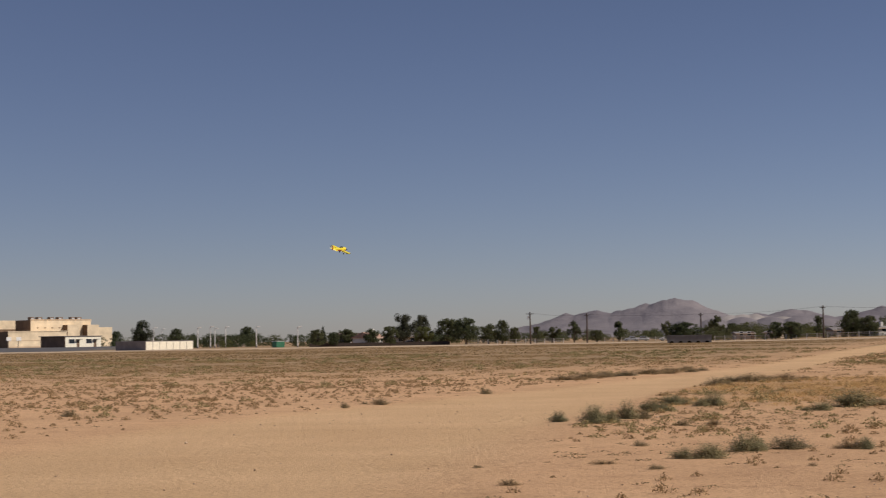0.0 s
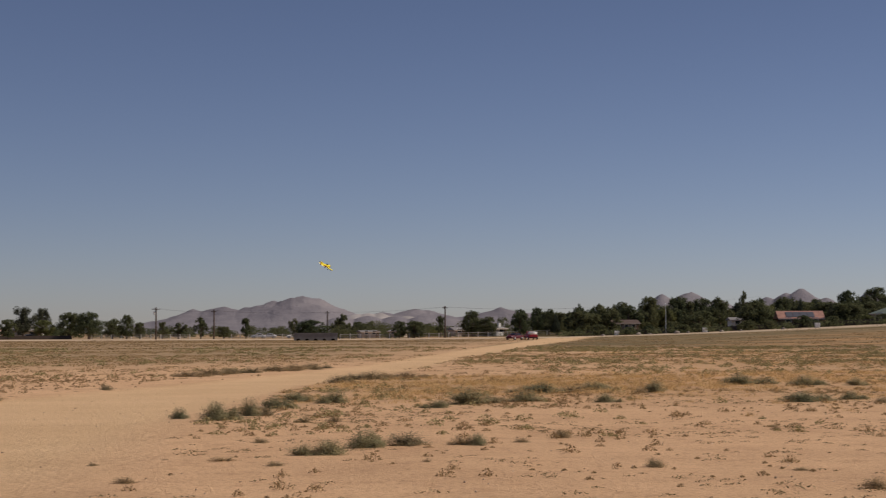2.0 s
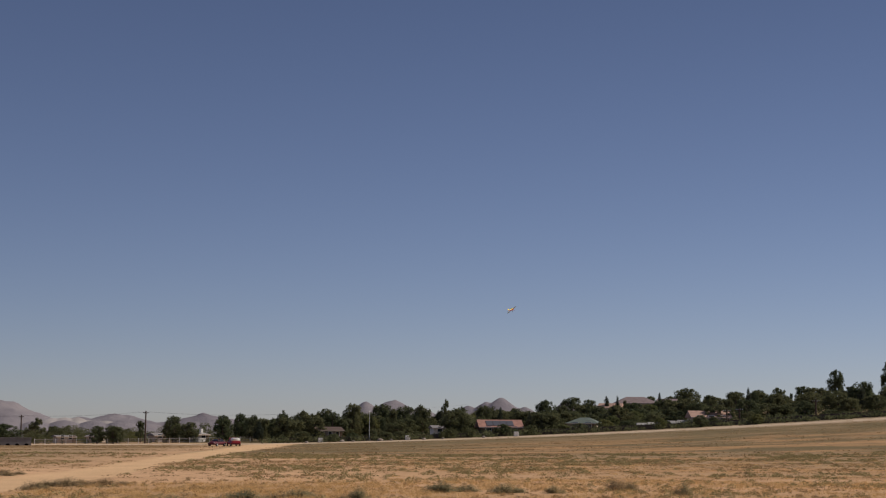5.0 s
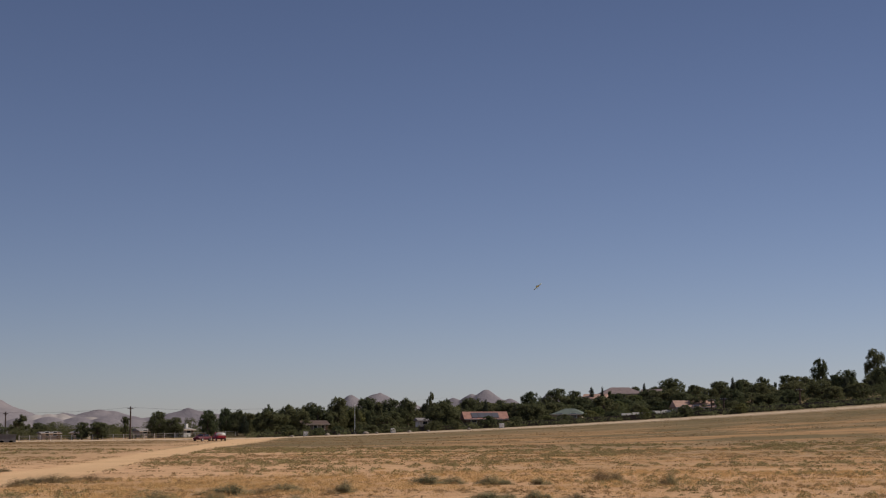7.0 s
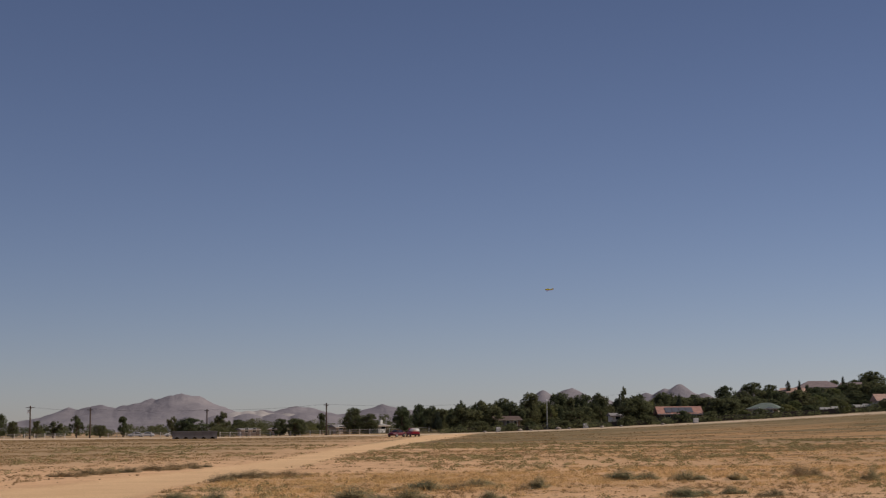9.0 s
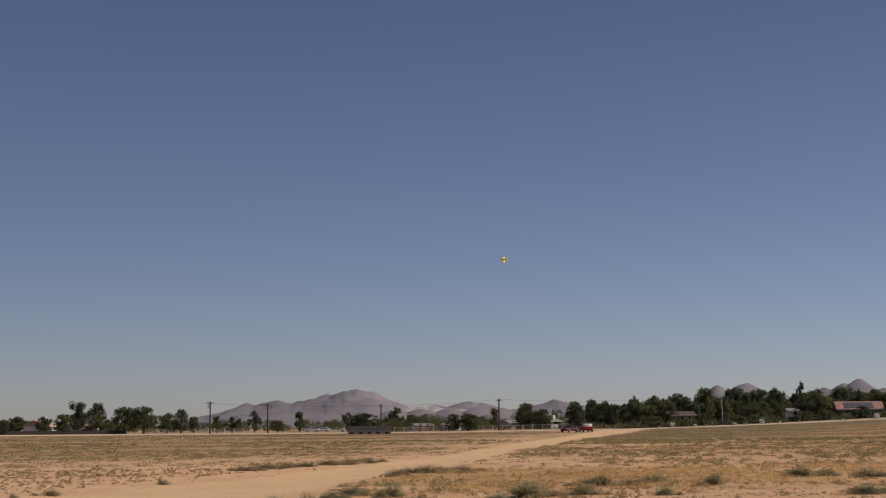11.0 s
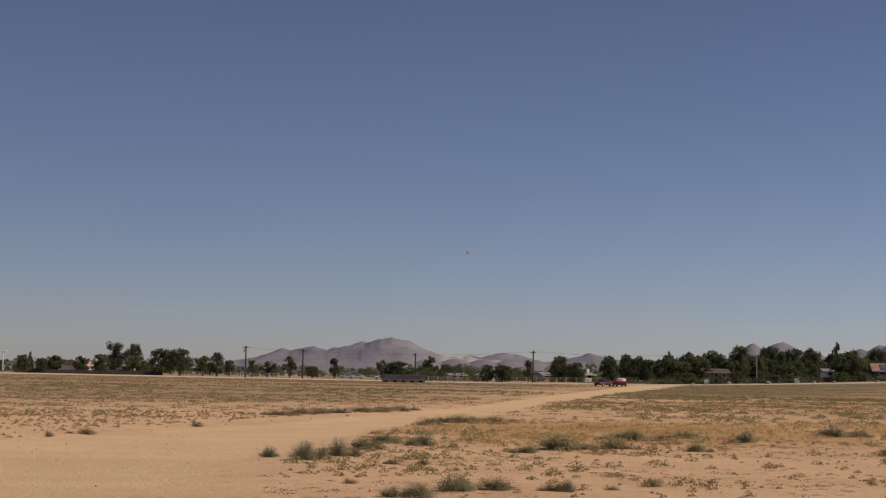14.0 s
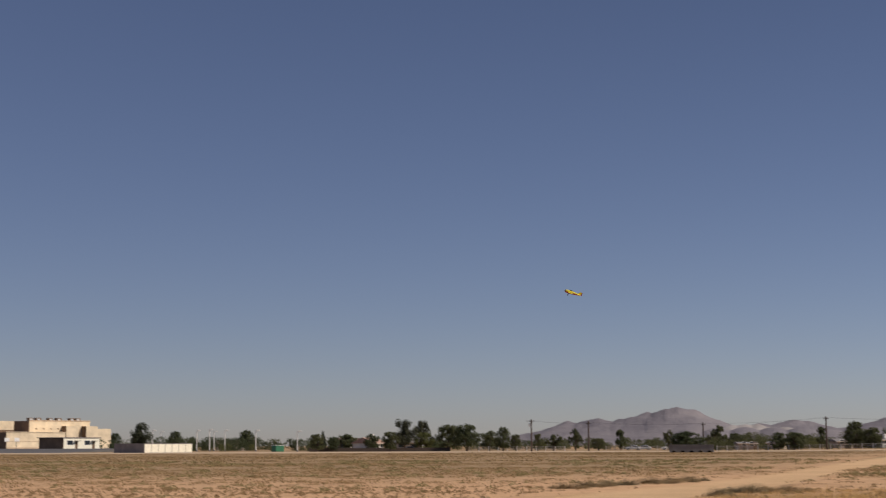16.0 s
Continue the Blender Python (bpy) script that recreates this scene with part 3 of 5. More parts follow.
far_woods("schoolyard_trees", 81, ((-12.6, -3.5, 515, 560, 46, 2.0, 5.6), (-6.5, 4.2, 472, 495, 36, 2.0, 4.8)), "belt of dark trees behind the lamp posts and houses", 1300, 0.020, ("low", "broad", "airy"))
far_woods("fence_trees", 82, ((9.6, 17.5, 446, 486, 44, 2.4, 5.6), (9.6, 17.6, 402, 408, 46, 0.7, 1.5), (9.6, 10.6, 404, 430, 5, 1.8, 4.0), (12.4, 13.0, 404, 430, 4, 1.8, 4.4), (14.7, 15.5, 404, 430, 4, 1.8, 4.4)), "dark tangled trees behind the rail fence", 1500, 0.019, ("low", "broad", "airy"))
far_woods("olive_thicket", 83, ((9.8, 17.5, 434, 450, 14, 1.6, 3.4), (-12.0, 3.8, 468, 510, 20, 1.6, 3.6)), "dull olive-green thicket among the darker trees", 1300, 0.020, ("low", "broad"), True)


def make_bush(seed, leaf, n, label, upright):
    """A desert bush of height 1 and width 1: a fan of stems and small narrow leaves."""
    rng = np.random.default_rng(seed)
    root = empty("bush")
    bm = bmesh.new()
    tips = []
    for k in range(46):
        a, q = rng.uniform(0, 6.28), rng.uniform(0.05, 0.5) ** 0.8
        z = (1 - (q / 0.62) ** 2) * rng.uniform(0.5, 1.0) * (1.0 if rng.random() < upright else 0.6) + 0.05
        base, tip = Vector((0.25 * q * math.cos(a), 0.25 * q * math.sin(a), -0.02)), Vector((q * math.cos(a), q * math.sin(a), z))
        mid = base.lerp(tip, 0.5) + Vector((0, 0, 0.10 * z))
        add_tube(bm, base, mid, 0.011, 0.008, 3, False)
        add_tube(bm, mid, tip, 0.008, 0.003, 3, False)
        tips.append((base, mid, tip))
    part("twig_frame", bm, M_TWIG, root)
    pts = []
    for k in range(n):
        b, m, t = tips[int(rng.integers(len(tips)))]
        s = rng.uniform(0.12, 1.0)
        p = b.lerp(m, s * 2) if s < 0.5 else m.lerp(t, s * 2 - 1)
        pts.append(np.array(p) + rng.normal(size=3) * 0.075)
    pts = np.array(pts)
    pts[:, 2] = np.clip(pts[:, 2], 0.01, 1.1)
    link("foliage", leaf_mesh("foliage", pts, rng.uniform(0.008, 0.016, n), 1.8, 1.0, pts - (0, 0, -0.1)), leaf, root)
    return tagged(root, label, "bush", "desert bushes")


BUSHES = {
    "green": [make_bush(101 + k, M_BUSH, 6500, "grey-green desert bush on bare sand", 0.8) for k in range(3)],
    "dry": [make_bush(121 + k, M_BUSH_DRY, 4200, "dry brown twiggy bush on bare sand", 0.6) for k in range(3)],
}


def set_bush(kind, x, y, w, h, gain=1.15):
    m = pose(x, y, float(ground_z(x, y)) - 0.02, 0, 0, tree_rng.uniform(-25, 25))
    return place_next(BUSHES[kind], kind, m, (w * gain, w * gain * 0.8, h * gain))


GREEN_BUSHES = [(2.2, 30.5, 0.36, 0.2), (2.8, 29.4, 0.54, 0.38), (3.6, 30.9, 0.46, 0.34), (3.5, 20.7, 0.54, 0.23), (4.2, 21.8, 0.49, 0.28), (9.2, 34.9, 1.1, 0.36),
                (10.7, 35.4, 0.81, 0.27), (12.3, 34.3, 0.53, 0.24), (26.6, 40.3, 0.49, 0.39), (16.9, 33.5, 0.96, 0.25), (18.6, 34.3, 0.5, 0.21), (20.6, 45.0, 1.18, 0.33), (5.9, 21.9, 0.3, 0.2)]
DRY_BUSHES = [(2.9, 23.2, 0.27, 0.12), (4.9, 22.2, 0.63, 0.23), (0.4, 19.9, 0.15, 0.06), (0.7, 17.5, 0.26, 0.09), (2.0, 20.0, 0.41, 0.09), (2.6, 19.2, 0.28, 0.09), (4.5, 19.1, 0.14, 0.09),
              (-8.7, 35.8, 0.38, 0.19), (-2.5, 38.4, 0.25, 0.17), (-1.7, 40.1, 0.51, 0.18), (1.2, 46.2, 0.42, 0.2), (4.3, 28.1, 0.26, 0.15), (4.9, 28.4, 0.26, 0.15)]
DRY_BUSHES_RIGHT = [(7.7, 23.4, 0.32, 0.14), (6.7, 22.3, 0.26, 0.1), (5.7, 22.0, 0.42, 0.18), (7.1, 17.9, 0.28, 0.14), (8.6, 17.0, 0.21, 0.06), (13.5, 22.4, 0.43, 0.15),
                    (8.4, 14.9, 0.31, 0.14), (14.9, 20.8, 0.7, 0.21), (18.4, 24.7, 0.68, 0.25), (26.7, 44.5, 0.85, 0.53), (19.0, 32.9, 0.7, 0.19), (15.8, 23.7, 0.31, 0.15), (11.6, 23.9, 0.19, 0.12), (47.4, 66.0, 0.65, 0.21)]
TRACK_BUSHES = [(4.5, 59.3, 1.1, 0.26), (5.6, 61.4, 1.3, 0.3), (6.7, 63.7, 1.2, 0.25), (7.4, 63.3, 0.9, 0.3), (8.8, 66.6, 1.4, 0.3), (10.0, 68.4, 1.2, 0.32), (11.0, 70.9, 1.0, 0.3),
                (8.8, 50.5, 0.8, 0.3), (10.5, 53.5, 1.2, 0.35), (12.0, 54.5, 1.0, 0.3)]
EDGE_BUSHES = [(4.5, 34.0, 0.6, 0.25), (5.4, 37.0, 0.7, 0.25), (6.2, 36.0, 0.6, 0.3), (12.6, 40.2, 1.2, 0.3), (14.6, 41.8, 0.9, 0.25), (15.6, 39.5, 0.6, 0.35), (22.3, 44.0, 1.0, 0.3), (23.5, 43.0, 0.6, 0.25), (8.0, 33.0, 0.5, 0.2)]
for kind, rows in (("green", GREEN_BUSHES), ("dry", DRY_BUSHES), ("dry", DRY_BUSHES_RIGHT), ("dry", TRACK_BUSHES), ("green", EDGE_BUSHES)):
    for x, y, w, h in rows:
        set_bush(kind, x, y, w, h)
        if w > 0.42:  # the larger ones have grown together with smaller ones
            for side in (-1, 1)[tree_rng.randint(0, 1):][:1 + (w > 0.9)]:
                f = tree_rng.uniform(0.5, 0.75)
                set_bush(tree_rng.choice([kind, "dry"]), x + side * w * tree_rng.uniform(0.45, 0.8), y + w * tree_rng.uniform(-0.3, 0.5), w * f, h * f)


# ---- grass and weeds, uncountable ----
def blades(name, places, heights, spread, count, width, material, label, seed):
    """Tufts of narrow bent blades, each a tapered strip of two faces."""
    rng = np.random.default_rng(seed)
    n = len(places) * count
    base = np.repeat(np.asarray(places), count, axis=0)
    hh = np.repeat(np.asarray(heights), count) * rng.uniform(0.45, 1.1, n)
    ww = np.repeat(np.asarray(width), count) if np.ndim(width) else np.full(n, width)
    sp = np.repeat(np.asarray(spread), count) if np.ndim(spread) else np.full(n, spread)
    a = rng.uniform(0, 6.283, n)
    q = rng.uniform(0, 1, n) ** 0.6
    off = np.stack([np.cos(a) * q * sp, np.sin(a) * q * sp, np.full(n, -0.01)], 1)
    side = np.stack([np.sin(a + rng.normal(0, 0.8, n)), -np.cos(a), np.zeros(n)], 1) * (ww / 2)[:, None]
    lean = np.stack([np.cos(a), np.sin(a), np.zeros(n)], 1) * (hh * rng.uniform(0.15, 0.9, n))[:, None]
    p0 = base + off
    p1 = p0 + lean * 0.35 + np.stack([0 * hh, 0 * hh, hh * 0.62], 1)
    p2 = p0 + lean + np.stack([0 * hh, 0 * hh, hh], 1)
    v = np.stack([p0 - side, p0 + side, p1 + side * 0.8, p1 - side * 0.8, p2], 1).reshape(-1, 3)
    k = np.arange(n) * 5
    faces = [f for i in k.tolist() for f in ((i, i + 1, i + 2, i + 3), (i + 3, i + 2, i + 4))]
    mesh = bpy.data.meshes.new(name)
    mesh.from_pydata(v.tolist(), [], faces)
    return tagged(link(name, mesh, material), label, "grass", kind="stuff")


def scatter(n, d0, d1, keep, seed, az0=-20.0, az1=46.0):
    """Random places in the field between two distances, kept with the chance that keep(x, y) gives."""
    rng = np.random.default_rng(seed)
    d = np.sqrt(rng.uniform(d0 * d0, d1 * d1, n))
    az = np.radians(rng.uniform(az0, az1, n))
    x, y = d * np.sin(az), d * np.cos(az)
    ok = rng.uniform(size=n) < keep(x, y)
    x, y = x[ok], y[ok]
    return np.stack([x, y, ground_z(x, y)], 1), rng


def patchy(x, y, scale, seed):
    return np.array([noise.noise(Vector((a * scale, b * scale, seed))) for a, b in zip(x, y)])


def weed_chance(x, y):
    edge = np.interp(y, LEFT_Y, LEFT_X)
    left = np.clip(0.30 + (edge - x) / 20, 0, 1) * np.clip((np.hypot(x, y) - 18) / 12, 0.05, 1) * np.clip(0.8 + 0.9 * patchy(x, y, 0.3, 6.0), 0.2, 1)
    right = np.clip(0.50 + 1.1 * patchy(x, y, 0.16, 4.0), 0.08, 1)
    return np.where(x < edge, left, right) * (1 - 0.985 * track_mask(x, y)) * (1 - 0.7 * road_mask(x, y))


def banded(x, y):
    """Thicker and thinner belts of growth across the field."""
    return np.clip(0.55 + 1.5 * np.array([noise.noise(Vector((a * 0.012, b * 0.07, 2.0))) for a, b in zip(x, y)]), 0.08, 1)


def mounds(name, pts, radius, height, count, leaf, material, label, seed, flat=1.0):
    """Low uneven clumps of small leaves lying on the ground."""
    rng = np.random.default_rng(seed)
    n = len(pts) * count
    c = np.repeat(pts, count, axis=0)
    r, h, q = np.repeat(radius, count), np.repeat(height, count), np.repeat(leaf, count)
    a, s = rng.uniform(0, 6.283, n), rng.uniform(0, 1, n) ** 0.8
    c = c + np.stack([np.cos(a) * s * r, np.sin(a) * s * r * 0.8, h * (1 - s * s) * rng.uniform(0.1, 1.0, n) + 0.3 * q], 1)
    return tagged(link(name, leaf_mesh(name, c, q * rng.uniform(0.5, 1.1, n), 1.8, flat), material), label, "weeds", kind="stuff")


def tuft_chance(x, y):
    """Small tufts gather in loose drifts with bare sand between them."""
    edge, d = np.interp(y, LEFT_Y, LEFT_X), np.hypot(x, y)
    drift = np.clip(0.16 + 0.16 * np.clip((d - 26) / 10, 0, 1) + 1.7 * patchy(x, y, 0.32, 4.0) + 0.9 * patchy(x, y, 1.1, 9.0), 0.05, 1)
    left = np.clip((edge - x) / 5, 0, 1) * np.clip((d - 22) / 10, 0, 1) * np.clip(drift + 0.45, 0, 1)
    right = drift * np.clip((d - 12) / 22, 0.10, 1)
    return np.where(x < edge, left, right) * (track_mask(x, y) < 0.1) * (1 - 0.7 * road_mask(x, y))


pts, rng = scatter(14000, 13, 62, tuft_chance, 1)
s = rng.uniform(0.0, 1.0, len(pts)) ** 2.0
mounds("near_weeds", pts, 0.03 + 0.115 * s, 0.018 + 0.095 * s, 58, 0.0055 + 0.0075 * s, M_WEED_NEAR, "sparse dry grey-brown tufts of weed on the sand", 2)
blades("near_stalks", pts, 0.03 + 0.10 * s, 0.012 + 0.10 * s, 5, 0.005 + 0.004 * s, M_WEED, "short dry stalks among the weeds", 22)
pts, rng = scatter(22000, 62, 150, lambda x, y: weed_chance(x, y) * banded(x, y), 3)
s = rng.uniform(0.1, 1.0, len(pts)) ** 1.7
mounds("field_weeds", pts, 0.14 + 0.75 * s, 0.02 + 0.09 * s, 36, 0.014 + 0.020 * s, M_WEED_FIELD, "dry grey-brown weeds across the field", 4, 0.6)
pts, rng = scatter(26000, 150, 345, lambda x, y: weed_chance(x, y) * banded(x, y), 5)
s = rng.uniform(0.1, 1.0, len(pts)) ** 2.2
mounds("far_weeds", pts, 0.5 + 2.2 * s, 0.02 + 0.05 * s, 20, 0.036 + 0.04 * s, M_WEED, "dry weeds in the far field", 6, 0.45)
pts, rng = scatter(80000, 24, 140, lambda x, y: gold_mask(x, y) ** 1.3 * np.clip(0.75 + 1.0 * patchy(x, y, 0.22, 7.0), 0.03, 1) * np.where(np.hypot(x, y) < 66, 1.0, 0.13), 7)
s = rng.uniform(0.3, 1.0, len(pts)) ** 1.5
d = np.hypot(pts[:, 0], pts[:, 1])
mounds("golden_grass", pts, 0.08 + 0.22 * s + 0.002 * d, (0.03 + 0.09 * s) * np.where(d < 64, 1.0, 0.6), 48, 0.0035 + 0.00016 * d, M_GOLD, "dry golden grass beside the dirt track", 8, 0.5)
near = d < 64
blades("golden_stalks", pts[near], 0.08 + 0.16 * s[near], 0.10 + 0.26 * s[near], 16, 0.006, M_GOLD, "fine golden grass stalks", 28)
pts, rng = scatter(30000, 24, 170, lambda x, y: weed_chance(x, y) * (track_mask(x, y) < 0.02) * np.where(x < np.interp(y, LEFT_Y, LEFT_X), 0.2, 0.75) * np.clip(0.35 + 1.6 * patchy(x, y, 0.09, 5.0), 0.03, 1), 9)
s = rng.uniform(0.1, 1.0, len(pts)) ** 1.1
far = np.hypot(pts[:, 0], pts[:, 1]) / 60
mounds("green_weeds", pts, (0.08 + 0.26 * s) * (0.45 + 0.6 * far), (0.05 + 0.15 * s) * np.clip(0.4 + 0.6 * far, 0, 1), 64, (0.012 + 0.014 * s) * (0.42 + 0.6 * far), M_WEED_GREEN, "small grey-green weeds on the sand", 10)


# pale dry litter and grass stubble between the weeds
pts, rng = scatter(16000, 12, 46, lambda x, y: np.where(x > np.interp(y, RIGHT_Y, RIGHT_X), 1.0, 0.12) * (track_mask(x, y) < 0.1) * np.clip(0.15 + 1.5 * patchy(x, y, 0.22, 13.0) + 0.8 * patchy(x, y, 0.8, 3.0), 0.02, 1), 41)
s = rng.uniform(0.0, 1.0, len(pts)) ** 2
mounds("dry_litter", pts, 0.04 + 0.16 * s, 0.008 + 0.035 * s, 26, 0.005 + 0.007 * s, M_WEED_FIELD, "pale dry litter and grass stubble on the sand", 42, 0.5)


# small stones on the track and the bare sand
def stones(n, seed):
    rng = np.random.default_rng(seed)
    pts, _ = scatter(n, 12, 48, lambda x, y: 0.5 + 0.0 * x, seed)
    k = len(pts)
    r = rng.uniform(0.006, 0.020, k) * np.where(rng.random(k) < 0.03, 2.0, 1.0)
    corners = np.array([(1, 0, 0), (0, 1, 0), (-1, 0, 0), (0, -1, 0), (0, 0, 0.8), (0, 0, -0.4)], float)
    v = (corners[None] * rng.uniform(0.6, 1.3, (k, 6, 1)) * r[:, None, None] + pts[:, None]).reshape(-1, 3)
    tri = [(0, 1, 4), (1, 2, 4), (2, 3, 4), (3, 0, 4), (1, 0, 5), (2, 1, 5), (3, 2, 5), (0, 3, 5)]
    faces = [tuple(6 * i + a for a in t) for i in range(k) for t in tri]
    mesh = bpy.data.meshes.new("stones")
    mesh.from_pydata(v.tolist(), [], faces)
    return tagged(link("stones", mesh, M_STONE), "small pale and brown stones on the sand", "stones", kind="stuff")


M_STONE = foliage("stone", (0.20, 0.14, 0.09), (0.62, 0.50, 0.38), 0.1, 0.0)
stones(1600, 31)


# ---- poles and wires ----
def utility_pole(x, y, h, turn, label, transformer=False):
    z = float(ground_z(x, y))
    root = empty("utility_pole", pose(x, y, z, 0, 0, turn))
    part("shaft", tube((0, 0, -0.4), (0, 0, h), 0.23, 0.16, 10), M_POLE, root)
    arm = 1.15 if transformer else 0.8
    part("crossarm", box(-arm, arm, -0.16, -0.04, h - 0.55, h - 0.40, 0.015), M_POLE, root)
    bm = bmesh.new()
    add_tube(bm, (-0.5, -0.05, h - 0.45), (0, -0.05, h - 1.0), 0.03, 0.03, 5)
    add_tube(bm, (0.5, -0.05, h - 0.45), (0, -0.05, h - 1.0), 0.03, 0.03, 5)
    part("brace", bm, M_POLE, root)
    for k in (-0.72, -0.3, 0.3, 0.72):
        part("insulator", tube((k, -0.10, h - 0.40), (k, -0.10, h - 0.22), 0.06, 0.035, 8), M_GALV, root, "pale insulator")
    if transformer:
        bm = tube((-0.42, -0.15, h - 1.9), (-0.42, -0.15, h - 1.05), 0.24, 0.24, 12)
        add_tube(bm, (-0.42, -0.15, h - 1.05), (-0.42, -0.15, h - 0.98), 0.24, 0.12, 12)
        part("transformer", bm, M_GALV, root, "grey transformer can")
    return tagged(root, label, "utility pole", "utility poles along the field")


POLES = [(3.18, 400, 8.2, True), (5.27, 412, 7.8, False), (9.42, 440, 7.7, False), (13.77, 396, 8.1, False), (18.6, 428, 7.0, False)]
for az, d, h, tr in POLES:
    x, y, z = polar(az, d)
    utility_pole(x, y, h, -az - 25, "dark wooden utility pole with a crossarm", tr)


def wire(a, b, sag, r=0.01):
    a, b = Vector(a), Vector(b)
    bm = bmesh.new()
    n, prev = 14, None
    for i in range(n + 1):
        s = i / n
        p = a.lerp(b, s) - Vector((0, 0, 4 * sag * s * (1 - s)))
        if prev is not None:
            add_tube(bm, prev, p, r, r, 4, False)
        prev = p
    return bm


for (a0, d0, h0, _), (a1, d1, h1, _) in zip(POLES, POLES[1:]):
    p, q = polar(a0, d0, h0 - 0.22), polar(a1, d1, h1 - 0.22)
    for k in (-0.7, 0.7):
        tagged(part("power_line", wire((p[0] + k, p[1], p[2]), (q[0] + k, q[1], q[2]), 0.5), M_DARK), "thin dark power line between wooden poles", "power line", "power lines")
p = polar(POLES[-1][0], POLES[-1][1], POLES[-1][2] - 0.22)
q = polar(25.5, 470, 7.0)
tagged(part("power_line", wire(p, q, 0.6), M_DARK), "thin dark power line running into the trees", "power line", "power lines")


def lamp_post(az, d, h, label="white lamp post beside the schoolyard", material=None):
    x, y, z = polar(az, d)
    root = empty("lamp_post", pose(x, y, z, 0, 0, -az))
    part("post", tube((0, 0, -0.1), (0, 0, h), 0.17, 0.13, 10), material or M_WHITE, root)
    part("footing", tube((0, 0, -0.1), (0, 0, 0.5), 0.28, 0.26, 10), M_CONC, root)
    part("arm", box(-0.05, 0.75, -0.05, 0.05, h - 0.08, h + 0.02, 0.01), material or M_WHITE, root)
    part("lamp_head", box(0.25, 1.15, -0.3, 0.3, h - 0.08, h + 0.2, 0.03), material or M_WHITE, root)
    return tagged(root, label, "lamp post", "lamp posts of the schoolyard")


for az, d, h in [(-11.08, 520, 7.2), (-10.65, 500, 6.6), (-10.35, 540, 6.6), (-9.06, 480, 6.3), (-8.60, 490, 6.7), (-8.44, 520, 6.4), (-8.05, 500, 6.6), (-6.93, 470, 6.2), (-5.42, 432, 5.6)]:
    lamp_post(az, d, h)
x, y, z = polar(21.89, 352)
root = empty("flag_pole", pose(x, y, z))
part("pole", tube((0, 0, -0.2), (0, 0, 6.6), 0.07, 0.05, 10), M_GALV, root)
part("footing", tube((0, 0, -0.2), (0, 0, 0.35), 0.35, 0.3, 12), M_CONC, root)
part("finial", tube((0, 0, 6.6), (0, 0, 6.75), 0.10, 0.05, 10), M_GALV, root)
tagged(root, "thin pale metal pole beside the road", "pole")
for az, d in ((34.95, 352), (35.4, 356), (38.1, 350)):
    x, y, z = polar(az, d)
    utility_pole(x, y, 3.6 if az < 37 else 4.6, -az, "short dark wooden pole at the field edge")


# ---- buildings ----
def window(parent, m, w, h):
    """Frame and pane, set in the wall's face; m has its x along the wall and y into it."""
    bm = bmesh.new()
    t = 0.09
    for a in ((-w / 2, -w / 2 + t, 0, h), (w / 2 - t, w / 2, 0, h), (-w / 2 + t, w / 2 - t, 0, t), (-w / 2 + t, w / 2 - t, h - t, h)):
        add_box(bm, a[0], a[1], -0.05, 0.06, a[2], a[3])
    fr = part("window", bm, M_WHITE, parent)
    fr.matrix_basis = m
    part("pane", box(-w / 2 + t, w / 2 - t, -0.015, 0.02, t, h - t), M_GLASS, fr)


def house(az, d, w, depth, h, rise, wall, roof, label, turn=0.0, windows=3, hip=False, chimney=False, up=0.0, solar=False):
    x, y, z = polar(az, d, up)
    root = empty("house", pose(x, y, z, 0, 0, -az + turn))
    part("wall", box(-w / 2, w / 2, 0, depth, -1.5, h), wall, root)
    o, e = 0.5, (min(depth, w) * 0.42 if hip else 0.0)
    bm = bmesh.new()
    v = [bm.verts.new(p) for p in ((-w / 2 - o, -o, h), (w / 2 + o, -o, h), (w / 2 + o, depth + o, h), (-w / 2 - o, depth + o, h),
                                   (-w / 2 - o + e, depth / 2, h + rise), (w / 2 + o - e, depth / 2, h + rise))]
    for f in ((0, 1, 5, 4), (1, 2, 5), (2, 3, 4, 5), (3, 0, 4), (3, 2, 1, 0)):
        bm.faces.new([v[i] for i in f])
    bmesh.ops.recalc_face_normals(bm, faces=bm.faces)
    rf = part("roof", bm, roof, root)
    part("fascia", box(-w / 2 - o, w / 2 + o, -o - 0.04, -o, h - 0.18, h + 0.04), M_STUCCO, rf)
    if solar:
        s = math.atan2(rise, depth / 2 + o)
        for k in range(4):
            pn = part("solar_panel", box(-0.75, 0.75, -1.5, 1.5, 0.05, 0.10), M_SOLAR, rf, "dark solar panel")
            pn.matrix_basis = pose(-w / 2 + 2.2 + k * 1.6, depth / 4 - o / 2, h + rise / 2, math.degrees(s), 0, 0)
    for k in range(windows):
        window(root, pose(-w / 2 + w * (k + 0.6) / (windows + 0.2), -0.01, 1.0), min(1.5, w / windows * 0.5), 1.2)
    dr = part("door", box(-0.48, 0.48, -0.05, 0.03, 0, 2.05, 0.01), M_BROWN, root, "brown panelled door")
    dr.matrix_basis = pose(w * 0.42, 0, 0)
    part("door_handle", tube((0.36, -0.05, 1.0), (0.36, -0.11, 1.0), 0.03), M_GALV, dr)
    if chimney:
        part("chimney", box(w * 0.18, w * 0.18 + 0.8, depth * 0.4, depth * 0.4 + 0.7, h, h + rise + 0.9, 0.03), M_STUCCO_W, rf, "pale chimney")
    return tagged(root, label, "house", "houses behind the field")


